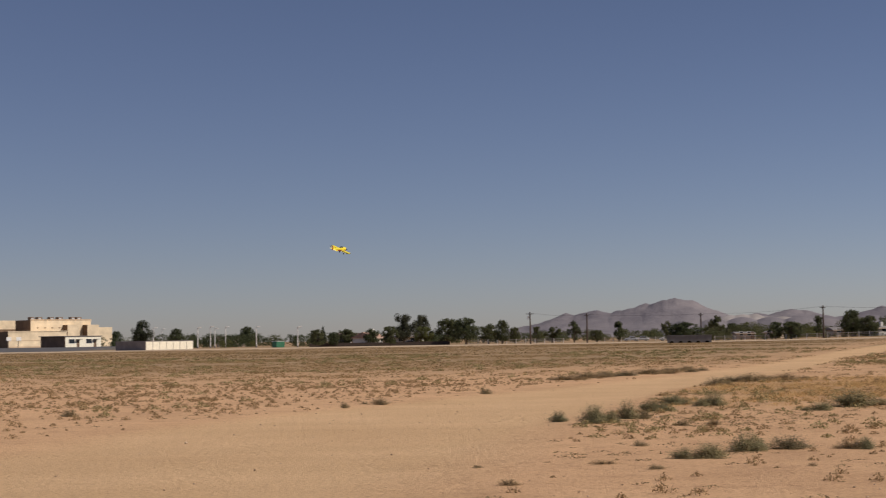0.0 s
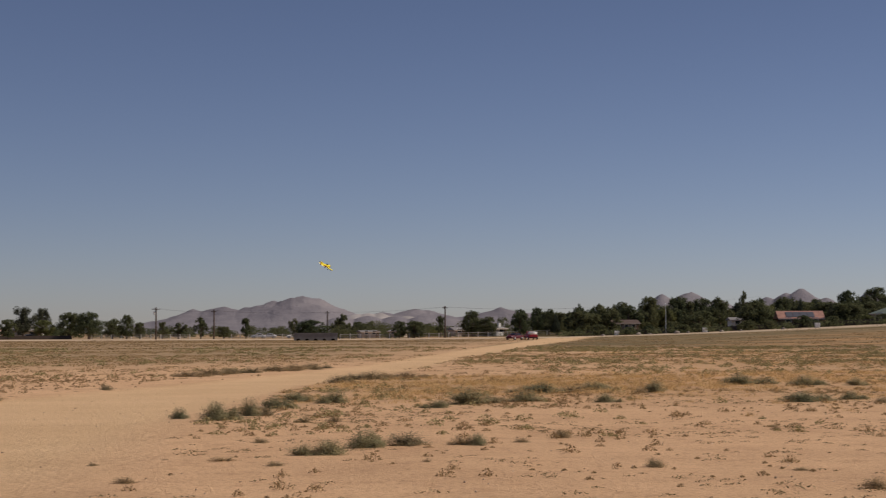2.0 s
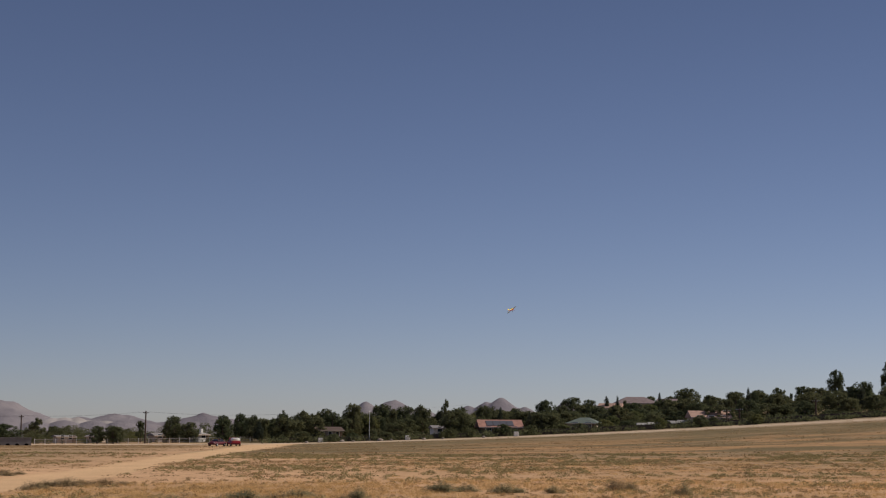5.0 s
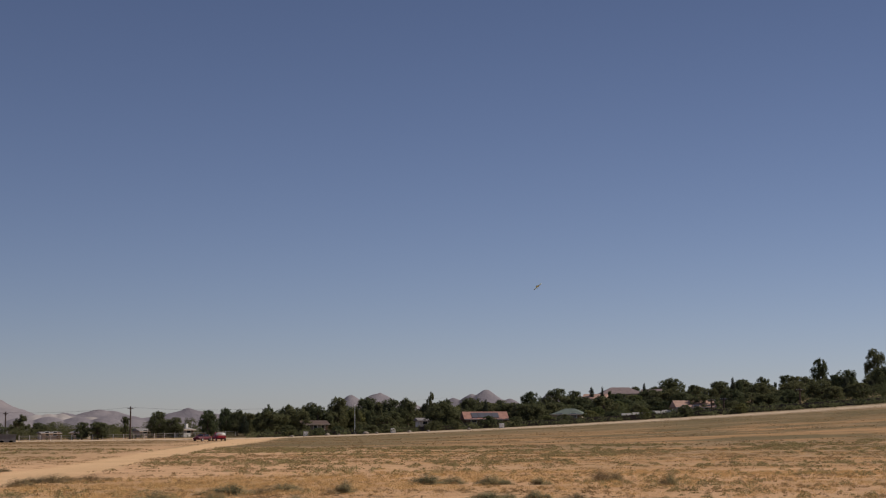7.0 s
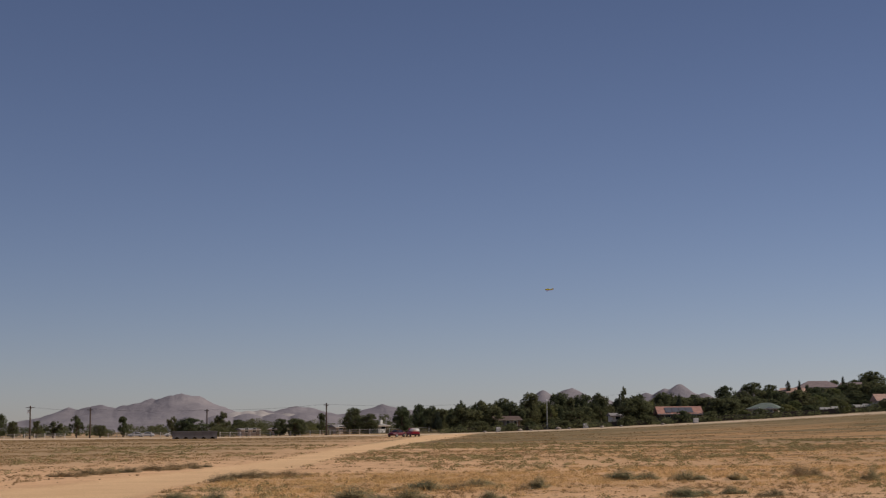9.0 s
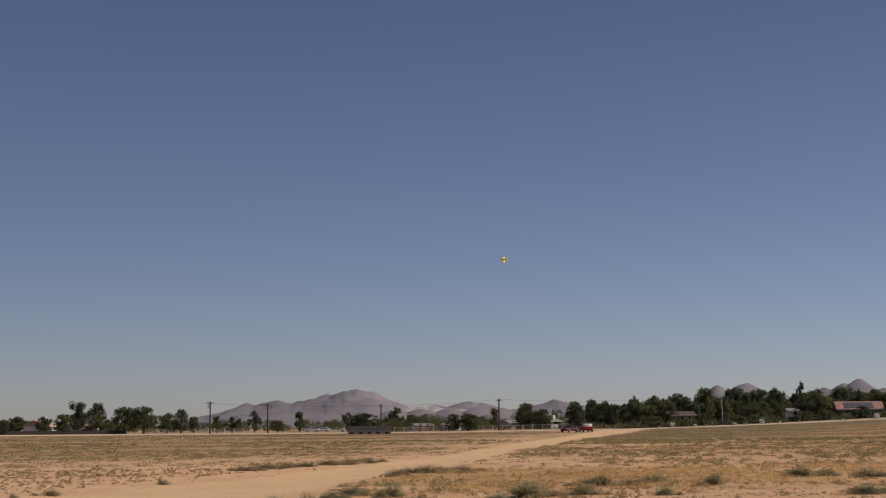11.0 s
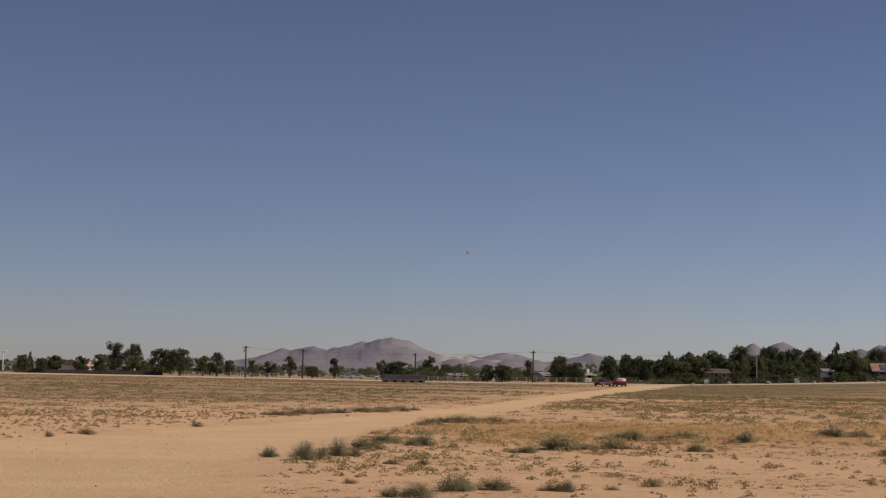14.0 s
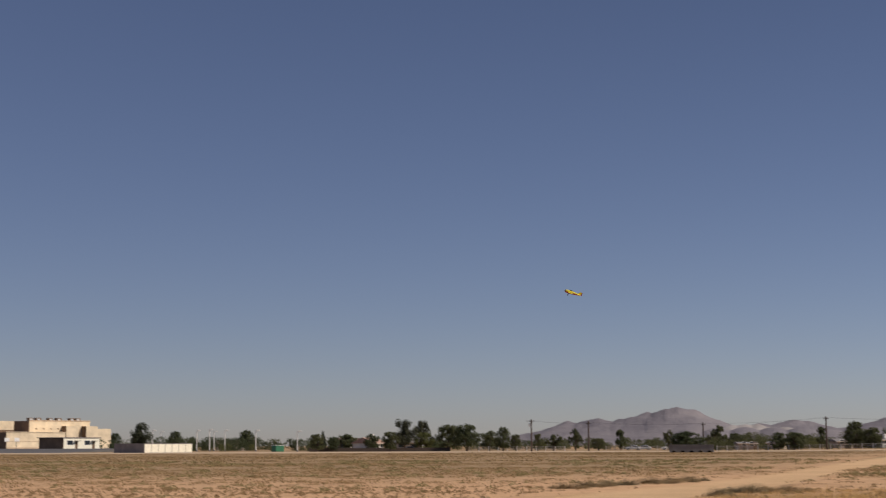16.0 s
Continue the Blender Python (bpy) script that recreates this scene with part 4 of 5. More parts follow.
house(-3.2, 462, 9, 9, 2.4, 1.5, M_STUCCO, M_ROOF_B, "single-storey house with a brown shingle roof", 20)
house(-2.42, 452, 6.5, 7, 2.3, 1.7, M_STUCCO_W, M_ROOF_P, "pale house with a pinkish gable roof", 60, 2, chimney=True)
house(-1.4, 462, 8, 8, 2.4, 1.6, M_STUCCO_W, M_ROOF_G, "pale house with a grey roof among trees", -10, 2)
house(-7.6, 560, 14, 8, 2.6, 1.3, M_STUCCO, M_ROOF_B, "low building with a brown roof behind trees", 5, 4)
house(11.0, 436, 4.8, 5, 1.7, 0.45, M_STUCCO, M_ROOF_G, "small pale house behind the rail fence", 15, 2)
house(11.95, 440, 4.2, 5, 1.7, 0.4, M_STUCCO, M_ROOF_G, "small pale house behind the rail fence", -15, 2)
house(14.3, 440, 2.8, 5, 1.7, 0.8, M_STUCCO, M_ROOF_G, "small pale house behind the rail fence", 25, 1)
house(15.85, 412, 3.2, 4.5, 1.9, 0.6, M_STUCCO_W, M_ROOF_G, "white house end seen between trees", 40, 1, chimney=True)
house(20.45, 378, 6, 7, 2.4, 0.9, M_GREYW, M_ROOF_B, "low grey house behind the roadside trees", 12, 3)
house(24.65, 376, 5, 6, 2.0, 0.7, M_STUCCO_W, M_ROOF_G, "pale house between the trees", 10, 2)
house(26.75, 358, 9.5, 8, 1.9, 1.8, M_BROWN, M_ROOF_R, "house with a red tile roof and solar panels", 8, 3, solar=True)
house(29.7, 362, 7, 7, 1.9, 1.4, M_STUCCO, M_ROOF_V, "house with a dark green-grey hipped roof", -12, 2, hip=True)
house(31.75, 462, 12.0, 9, 2.6, 2.0, M_STUCCO, M_ROOF_M, "tan house with a hipped tile roof on the hill", 10, 4, hip=True, up=1.4)
house(32.75, 458, 5.0, 7, 2.4, 1.3, M_STUCCO, M_ROOF_M, "low tan house wing with a mauve tile roof", -8, 2, up=1.2)
house(30.7, 448, 6, 6, 2.4, 1.4, M_STUCCO, M_ROOF_P, "small tan house on the hill", -10, 2, up=1.2)
house(34.4, 360, 8.5, 7, 1.7, 1.6, M_STUCCO, M_ROOF_P, "tan house with a pinkish tile roof", 12, 3)


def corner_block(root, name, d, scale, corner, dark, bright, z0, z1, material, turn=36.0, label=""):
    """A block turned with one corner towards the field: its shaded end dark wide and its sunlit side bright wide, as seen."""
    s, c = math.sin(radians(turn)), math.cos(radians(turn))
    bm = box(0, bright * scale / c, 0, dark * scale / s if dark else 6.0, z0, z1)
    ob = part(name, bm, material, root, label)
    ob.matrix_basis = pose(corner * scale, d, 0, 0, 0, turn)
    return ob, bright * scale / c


YARD = 1.0


def school():
    x, y, z = polar(-14.07, 550)
    root = empty("school", pose(x, y, z + YARD, 0, 0, 14.07) @ Matrix.Diagonal((1, 1, 0.90, 1)))
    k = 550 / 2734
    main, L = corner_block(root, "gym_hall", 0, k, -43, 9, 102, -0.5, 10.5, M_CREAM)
    # brown slab over the cream end, its shade put into the colour
    part("end_wall", box(-0.12, 0, 0.02, 8.8, 4.5, 10.5), M_BROWN, main, "shaded end wall toned brown")
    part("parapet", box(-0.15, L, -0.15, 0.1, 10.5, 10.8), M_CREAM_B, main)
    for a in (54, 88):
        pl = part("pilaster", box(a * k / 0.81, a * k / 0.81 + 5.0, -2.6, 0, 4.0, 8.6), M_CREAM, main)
        # brown sheet paints the shade on the step's left face
        part("side_panel", box(a * k / 0.81 - 0.08, a * k / 0.81, -2.6, 0, 4.0, 8.6), M_BROWN, pl, "brown panel for the step's shaded side")
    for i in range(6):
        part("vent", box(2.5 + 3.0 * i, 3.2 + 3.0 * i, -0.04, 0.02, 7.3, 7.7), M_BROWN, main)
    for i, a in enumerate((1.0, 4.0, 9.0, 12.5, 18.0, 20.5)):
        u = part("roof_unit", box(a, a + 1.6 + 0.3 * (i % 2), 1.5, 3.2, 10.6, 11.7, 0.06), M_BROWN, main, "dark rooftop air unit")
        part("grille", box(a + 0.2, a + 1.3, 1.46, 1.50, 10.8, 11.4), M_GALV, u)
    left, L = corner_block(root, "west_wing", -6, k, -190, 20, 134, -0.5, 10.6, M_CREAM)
    # no recess is modelled: a dark brown sheet paints its shade
    part("recessed_wall", box(0.1, L, -0.1, 0, -0.3, 7.2), M_BROWN, left, "dark brown sheet for the shaded ground-floor recess")
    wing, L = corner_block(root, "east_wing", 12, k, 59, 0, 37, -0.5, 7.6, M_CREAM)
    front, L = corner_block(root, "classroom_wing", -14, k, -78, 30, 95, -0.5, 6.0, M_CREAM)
    part("roof_edge", box(-0.2, L, -0.2, 0.1, 6.0, 6.25), M_CREAM, front)
    # warm brown colour carries the shade of this end
    part("end_wall", box(-0.1, 0, 0.02, 10.0, 0, 6.0), M_BROWN, front, "end wall with its shade toned brown")
    part("dado_rail", box(0.1, L, -0.08, 0, 2.6, 2.75), M_CREAM_B, front)
    part("plinth", box(0.1, L, -0.06, 0, 0, 0.5), M_CREAM_B, front)
    return tagged(root, "large cream stucco school with stepped flat roofs", "school")


school()


def portable():
    x, y, z = polar(-13.77, 500)
    root = empty("portable_classroom", pose(x, y, z + YARD, 0, 0, 13.77))
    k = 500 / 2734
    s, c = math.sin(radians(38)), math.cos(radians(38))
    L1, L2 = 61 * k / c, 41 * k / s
    turned = pose(0, 0, 0, 0, 0, 38)
    # the end facing away from the sun has shade painted in as brown
    for name, bm, mat, lab in (("wall", box(0.02, L1, 0, L2, 0, 3.3), M_CREAM_W, ""), ("end_wall", box(-0.1, 0.02, 0, L2, 0, 3.3), M_BROWN, "end wall darkened brown for shade"),
                               ("roof", box(-0.7, L1 + 0.5, -0.25, L2 + 0.4, 3.3, 3.55, 0.04), M_GREYW, "flat dark roof")):
        part(name, bm, mat, root, lab).matrix_basis = turned
    for a in (1.5, 8.3):
        window(root, turned @ pose(a + 1.0, -0.01, 1.1), 2.4, 1.5)
        part("step_rail", tube((a + 2.9, -1.3, 0), (a + 2.9, -1.3, 1.1), 0.06), M_GREYW, root).matrix_basis = turned
        part("awning", box(a + 2.6, a + 4.4, -1.2, -0.02, 2.35, 2.5, 0.02), M_GREYW, root, "dark door awning").matrix_basis = turned
    for a in (5.0, 11.7):
        dr = part("door", box(a - 0.5, a + 0.5, -0.06, 0.02, 0, 2.1, 0.01), M_BROWN, root, "brown door")
        dr.matrix_basis = turned
    return tagged(root, "white portable classroom, its shaded end coloured brown", "classroom")


portable()


def container_row():
    x, y, z = polar(-10.93, 402)
    root = empty("storage_shed", pose(x, y, z, 0, 0, 10.93))
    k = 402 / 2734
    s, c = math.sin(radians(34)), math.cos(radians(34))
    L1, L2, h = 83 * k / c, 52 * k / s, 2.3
    t = pose(0, 0, 0, 0, 0, 34)
    part("body", box(0.02, L1, 0.06, L2, 0, h - 0.06), M_GREYW, root).matrix_basis = t
    # grey stands in for shade on the end turned from the sun
    part("end_wall", box(-0.08, 0.02, 0, L2, 0, h), M_GREYW, root, "end wall coloured grey for shade").matrix_basis = t
    part("roof", box(-0.12, L1 + 0.1, -0.1, L2 + 0.1, h - 0.06, h + 0.08, 0.02), M_GREYW, root).matrix_basis = t
    n = 7
    for i in range(n):
        part("door_panel", box(L1 * i / n + 0.08, L1 * (i + 1) / n - 0.04, -0.03, 0.06, 0.05, h - 0.1, 0.015), M_CREAM_W, root, "white door panel").matrix_basis = t
    return tagged(root, "row of white storage units, shaded end coloured grey", "shed")


container_row()
x, y, z = polar(-6.14, 445)
root = empty("container", pose(x, y, z, 0, 0, 40))
part("body", box(-1.3, 1.5, -1.1, 1.1, 0, 1.7, 0.03), M_GREEN, root)
for k in range(6):
    part("rib", box(-1.2 + 0.45 * k, -1.08 + 0.45 * k, -1.16, -1.1, 0.1, 1.6), M_GREEN, root)
part("lid", box(-1.35, 1.55, -1.15, 1.15, 1.7, 1.82, 0.02), M_WHITE, root, "white lid")
tagged(root, "green metal container with a white lid", "container")
for az in (-15.72, -15.38):
    x, y, z = polar(az, 520)
    root = empty("basketball_hoop", pose(x, y, z + YARD, 0, 0, 40 - az))
    part("post", tube((0, 0.3, -0.1), (0, 0.3, 3.0), 0.09), M_GREYW, root)
    part("backboard", box(-0.95, 0.95, 0, 0.06, 2.3, 3.5, 0.02), M_WHITE, root, "white backboard")
    bm = bmesh.new()
    for k in range(12):
        a, b = 2 * math.pi * k / 12, 2 * math.pi * (k + 1) / 12
        add_tube(bm, (0.23 * math.cos(a), -0.3 + 0.23 * math.sin(a), 2.5), (0.23 * math.cos(b), -0.3 + 0.23 * math.sin(b), 2.5), 0.02, 0.02, 5, False)
    part("rim", bm, M_REDF, root, "red rim")
    tagged(root, "basketball hoop with a white backboard", "basketball hoop", "basketball hoops")


# ---- fences, walls, hedge ----
def rail_fence(az0, az1, d, label):
    """White post-and-rail fence along the far edge of the field."""
    p, q = Vector(polar(az0, d)), Vector(polar(az1, d))
    n = int((q - p).length / 2.45)
    root = empty("rail_fence", Matrix.Translation(p))
    turn = math.degrees(math.atan2(q.y - p.y, q.x - p.x))
    post = None
    for i in range(n + 1):
        s = p.lerp(q, i / n)
        m = pose(s.x - p.x, s.y - p.y, float(ground_z(s.x, s.y)) - p.z, 0, 0, turn)
        if post is None:
            post = part("post", box(-0.09, 0.09, -0.09, 0.09, -0.3, 1.3, 0.01), M_STUCCO_W, root).data
            root.children[0].matrix_basis = m
        else:
            ob = new("post", post)
            ob.parent = root
            ob.matrix_basis = m
    for z in (0.32, 0.72, 1.12):
        for i in range(n):
            a, b = p.lerp(q, i / n), p.lerp(q, (i + 1) / n)
            a.z, b.z = float(ground_z(a.x, a.y)), float(ground_z(b.x, b.y))
            part("rail", tube(a - p + Vector((0, 0, z)), b - p + Vector((0, 0, z)), 0.05, 0.05, 4), M_RAIL, root)
    return tagged(root, label, "fence")


rail_fence(9.9, 17.9, 398, "long white post-and-rail fence")
rail_fence(5.6, 9.0, 455, "white post-and-rail fence beside the trees")
rail_fence(0.9, 4.4, 432, "white post-and-rail fence beside the dirt road")


def board_fence(az0, az1, d, h, label, material=None):
    p, q = Vector(polar(az0, d)), Vector(polar(az1, d))
    L = (q - p).length
    root = empty("board_fence", Matrix.Translation(p) @ pose(0, 0, 0, 0, 0, math.degrees(math.atan2(q.y - p.y, q.x - p.x))))
    n = int(L / 2.4)
    rise = (q.z - p.z) / n
    for i in range(n):
        a, z = i * L / n, i * rise
        part("panel", box(a, a + L / n - 0.12, -0.03, 0.03, z - 0.3, z + h, 0.005), material or M_FENCE_D, root)
        part("post", box(a + L / n - 0.12, a + L / n, -0.06, 0.06, z - 0.3, z + h + 0.08, 0.01), material or M_FENCE_D, root)
    return tagged(root, label, "fence")


board_fence(-5.0, 0.2, 434, 1.0, "dark weathered board fence before the houses")
board_fence(18.2, 25.6, 353, 1.0, "dark low board fence beside the road")
board_fence(25.9, 34.0, 352, 1.1, "dark board fence on the rising ground")
board_fence(34.2, 43.0, 351, 1.2, "dark board fence on the rising ground")
p, q = Vector(polar(31.7, 353.5)), Vector(polar(33.9, 362))
for i in range(6):
    a, b = p.lerp(q, i / 6), p.lerp(q, (i + 1) / 6)
    root = empty("wall_coping", Matrix.Translation(a + Vector((0, 0, 1.35))) @ pose(0, 0, 0, 0, 0, math.degrees(math.atan2(b.y - a.y, b.x - a.x))))
    part("slab", box(0, (b - a).length - 0.05, -0.12, 0.12, -1.7, 0.22, 0.02), M_STUCCO_W, root)
    tagged(root, "white garden wall section behind a dark fence", "wall", "white garden wall")

pts, rng = scatter(620, 345, 358, lambda x, y: np.where((np.degrees(np.arctan2(x, y)) > 18), 1.0, 0.0), 21, 18, 44)
s = rng.uniform(0.5, 1.0, len(pts))
hedge = np.concatenate([p + rng.normal(size=(26, 3)) * (0.8 * q, 0.8 * q, 0.42 * q) + (0, 0, 0.8 * q) for p, q in zip(pts, s)])
tagged(link("hedge", leaf_mesh("hedge", hedge, rng.uniform(0.08, 0.2, len(hedge)), 1.3), M_LEAF), "dark scrubby hedge along the road", "hedge", kind="stuff")


# the worn asphalt yard before the school, rising gently to the buildings
def asphalt_yard():
    prof = [(408, 0.02), (420, 0.08), (488, YARD), (600, YARD), (600, -0.5), (408, -0.5)]
    bm = loft([[(x, y, z) for y, z in prof] for x in (-200.0, -150.0, -101.0)])
    return tagged(part("asphalt_yard", bm, M_ASPHALT), "worn grey asphalt yard before the school", "pavement", kind="structure")


asphalt_yard()


# ---- boulders and boxes beside the road ----
def boulder(az, d, size, seed):
    rng = random.Random(seed)
    bm = bmesh.new()
    bmesh.ops.create_icosphere(bm, subdivisions=2, radius=1)
    for v in bm.verts:
        k = 1 + 0.28 * noise.noise(v.co * 1.4 + Vector((seed, 0, 0)))
        v.co = Vector((v.co.x * size * k, v.co.y * size * 0.8 * k, max(-0.3, v.co.z) * size * 0.65 * k))
    x, y, z = polar(az, d, 0.12 * size)
    ob = part("boulder", bm, M_BOULDER)
    ob.matrix_basis = pose(x, y, z, 0, 0, rng.uniform(0, 360))
    return tagged(ob, "weathered brown boulder beside the dirt road", "boulder", "boulders beside the road")


for k, (az, d, r) in enumerate(((19.6, 343, 0.5), (20.9, 344, 0.7), (21.3, 344, 0.45), (22.3, 344, 0.8), (22.7, 345, 0.5), (23.9, 344, 0.6), (24.6, 344, 0.45), (26.1, 343, 0.5))):
    boulder(az, d, r, k)
for az, d in ((20.1, 346), (23.3, 346), (27.3, 345)):
    x, y, z = polar(az, d)
    root = empty("utility_box", pose(x, y, z, 0, 0, -az + 15))
    part("cabinet", box(-0.5, 0.5, -0.3, 0.3, 0.05, 1.0, 0.03), M_WHITE, root)
    part("plinth", box(-0.6, 0.6, -0.4, 0.4, -0.2, 0.05), M_CONC, root)
    part("door", box(-0.42, 0.42, -0.33, -0.3, 0.12, 0.92, 0.01), M_WHITE, root)
    tagged(root, "small white utility box beside the road", "utility box", "utility boxes")


# ---- culvert headwall ----
def headwall():
    x, y, z = polar(8.99, 322)
    root = empty("culvert_headwall", pose(x, y, z, 0, 0, -8.99))
    bm = bmesh.new()
    w, h, n = 9.0, 1.45, 5
    segs = 10
    for i in range(n):
        x0, x1 = -w / 2 + w * i / n, -w / 2 + w * (i + 1) / n
        cx, r, cz = (x0 + x1) / 2, 0.50, -0.05
        arc = [(cx - r * math.cos(math.pi * k / segs), cz + r * math.sin(math.pi * k / segs)) for k in range(segs + 1)]
        outer = [(x0 + (x1 - x0) * k / segs, h) for k in range(segs + 1)]
        for yy in (-0.2, 0.2):
            va = [bm.verts.new((a, yy, b)) for a, b in [(cx - r, -0.4)] + arc + [(cx + r, -0.4)]]
            vo = [bm.verts.new((a, yy, b)) for a, b in [(x0, -0.4)] + outer + [(x1, -0.4)]]
            for k in range(len(va) - 1):
                bm.faces.new((va[k], va[k + 1], vo[k + 1], vo[k]))
    add_box(bm, -w / 2 - 0.15, w / 2 + 0.15, -0.28, 0.28, h, h + 0.16)
    part("wall", bm, M_CONC, root)
    for i in range(n):
        cx = -w / 2 + w * (i + 0.5) / n
        b2 = bmesh.new()
        ra = [[b2.verts.new((cx + 0.49 * math.cos(2 * math.pi * k / 14), yy, -0.05 + 0.49 * math.sin(2 * math.pi * k / 14))) for k in range(14)] for yy in (-0.1, 3.0)]
        for k in range(14):
            b2.faces.new((ra[0][k], ra[0][(k + 1) % 14], ra[1][(k + 1) % 14], ra[1][k]))
        b2.faces.new(ra[1])
        part("pipe", b2, M_DARK, root, "dark pipe opening")
    return tagged(root, "grey concrete culvert headwall with dark pipe openings", "headwall")


headwall()


# ---- vehicles ----
def section(x, hw, z0, z1, tumble=0.12, n=20, power=0.45):
    """Body section at x: flat sides drawn in towards a crowned top."""
    out = []
    for i in range(n):
        a = 2 * math.pi * (i + 0.5) / n
        c, s = math.cos(a), math.sin(a)
        yy = math.copysign(abs(c) ** power, c)
        zz = math.copysign(abs(s) ** power, s)
        k = (zz + 1) / 2
        out.append((x, hw * yy * (1 - tumble * k * k), z0 + (z1 - z0) * k + (0.05 * (1 - yy * yy) if s > 0 else 0)))
    return out


def vehicle(m, L, W, paint, label, hood, cabin, name="car"):
    """hood: (x, z) crown line of the lower body from nose to tail; cabin: x of screen foot, roof front, roof back, rear foot, and roof height."""
    root = empty(name, m)
    hw = W / 2
    xs = [p[0] for p in hood]
    secs = []
    for x, z in hood:
        end = min(1.0, 0.80 + 0.9 * min(x - xs[0], xs[-1] - x))
        secs.append(section(x, hw * end, 0.28 if 0.4 < x < L - 0.4 else 0.36, z))
    body = part("body", loft(secs), paint, root, smooth=True)
    a, b, c, e, zr = cabin
    zb = float(np.interp((a + e) / 2, xs, [p[1] for p in hood])) - 0.06
    sec = lambda x, z, k: section(x, hw * k, zb - 0.1, z, 0.22, 16, 0.5)
    part("cabin", loft([sec(a + 0.02, zb + 0.06, 0.88), sec(a + (b - a) * 0.5, (zb + zr) / 2 + 0.06, 0.87), sec(b, zr - 0.03, 0.85), sec((b + c) / 2, zr, 0.85), sec(c, zr - 0.03, 0.85), sec(e, zb + 0.1, 0.86)]), M_GLASS, root, "dark tinted glass cabin", True)
    part("roof_panel", loft([section(x, hw * 0.70, zr - 0.05, z, 0.1, 12, 0.5) for x, z in ((b + 0.02, zr - 0.02), ((b + c) / 2, zr + 0.015), (c - 0.02, zr - 0.02))]), paint, root, "painted roof", True)
    for sy in (-1, 1):
        for x0, x1 in ((a, b), (c, e)):
            zz = (zb + 0.04, zr) if x0 == a else (zr, zb + 0.04)
            part("pillar", tube((x0, sy * hw * 0.86, zz[0]), (x1, sy * hw * 0.64, zz[1]), 0.045), paint, root)
        part("mirror", box(a + 0.15, a + 0.33, sy * (hw + 0.09) - 0.1, sy * (hw + 0.09) + 0.1, zb + 0.05, zb + 0.2, 0.04), paint, root)
        for x in (0.19 * L, 0.80 * L):
            wh = part("wheel", tube((x, sy * (hw - 0.2), 0.33), (x, sy * (hw + 0.01), 0.33), 0.33, 0.33, 20), M_DARK, root, "black tyre")
            part("rim", tube((x, sy * (hw + 0.005), 0.33), (x, sy * (hw + 0.025), 0.33), 0.21, 0.18, 14), M_SILVER, wh)
    for sy in (-1, 1):
        part("headlight", box(0.02, 0.2, sy * hw * 0.62 - 0.16, sy * hw * 0.62 + 0.16, 0.60, 0.72, 0.03), M_GALV, root, "clear headlight")
        part("tail_light", box(L - 0.12, L - 0.005, sy * hw * 0.7 - 0.12, sy * hw * 0.7 + 0.12, 0.72, 0.88, 0.02), M_REDF, root, "red tail light")
    for sy in (-0.35, 0.2):
        part("wiper", tube((a - 0.06, sy * W * 0.5, zb + 0.08), (a + 0.10, (sy + 0.45) * W * 0.5, zb + 0.17), 0.014, 0.01, 6), M_DARK, root)
    return tagged(root, label, "car", "parked cars")


SEDAN = [(0.0, 0.66), (0.12, 0.74), (0.6, 0.84), (1.25, 0.93), (2.2, 0.95), (3.3, 0.96), (4.2, 0.95), (4.45, 0.86), (4.55, 0.7)]
PICKUP = [(0.0, 0.75), (0.15, 0.88), (0.8, 0.94), (1.5, 0.96), (3.0, 0.96), (4.5, 0.96), (5.1, 0.95), (5.2, 0.90)]
SHORT = [(-0.16, 0.50), (-0.08, 0.65), (0.0, 0.735), (0.16, 0.835), (0.31, 0.89), (0.46, 0.93), (0.66, 0.97), (0.9, 1.005), (2.0, 1.01), (3.2, 1.01), (4.0, 0.99), (4.15, 0.88), (4.2, 0.75)]


def parked(az, d, turn, prof, L, W, paint, label, cabin, name="car"):
    x, y, z = polar(az, d)
    return vehicle(pose(x, y, z, 0, 0, turn - az), L, W, paint, label, prof, cabin, name)


truck = parked(16.84, 304, -78, PICKUP, 5.2, 1.9, M_RED, "red pickup truck with a white canopy parked on the dirt", (1.4, 2.0, 2.7, 3.0, 1.55), "pickup_truck")
part("canopy", loft([section(x, 0.74, 1.0, z, 0.10, 16, 0.35) for x, z in ((3.22, 1.44), (3.3, 1.52), (5.0, 1.52), (5.12, 1.44))]), M_WHITE, truck, "white truck-bed canopy", True)
part("tailgate", box(5.19, 5.23, -0.78, 0.78, 0.55, 0.92, 0.01), M_RED, truck)
part("bumper", box(5.2, 5.34, -0.85, 0.85, 0.36, 0.46, 0.03), M_DARK, truck, "dark bumper")
parked(16.13, 300, 60, SEDAN, 4.55, 1.8, M_PURPLE, "dark maroon car parked beside the red pickup", (1.25, 1.9, 3.2, 3.9, 1.36))
parked(-1.62, 445, 5, SEDAN, 4.55, 1.8, M_SILVER, "silver car parked before a house", (1.25, 1.9, 3.2, 3.9, 1.42))
for az, d, paint in ((6.6, 470, M_SILVER), (7.0, 474, M_SILVER), (7.9, 468, M_WHITE), (8.3, 472, M_SILVER)):
    parked(az, d, 6, SEDAN, 4.55, 1.8, paint, "pale car parked at the far side of the field", (1.25, 1.9, 3.2, 3.9, 1.42))
# the dark car beside the camera, nose to the left, its bonnet sloping up to the windscreen
nx, ny = 8.6 * math.sin(radians(34.7)), 8.6 * math.cos(radians(34.7))
vehicle(pose(nx, ny, 0.0, 0, 0, -37), 4.2, 1.72, M_NAVY, "glossy dark navy car parked on the sand", SHORT, (0.86, 1.55, 2.9, 3.75, 1.48))


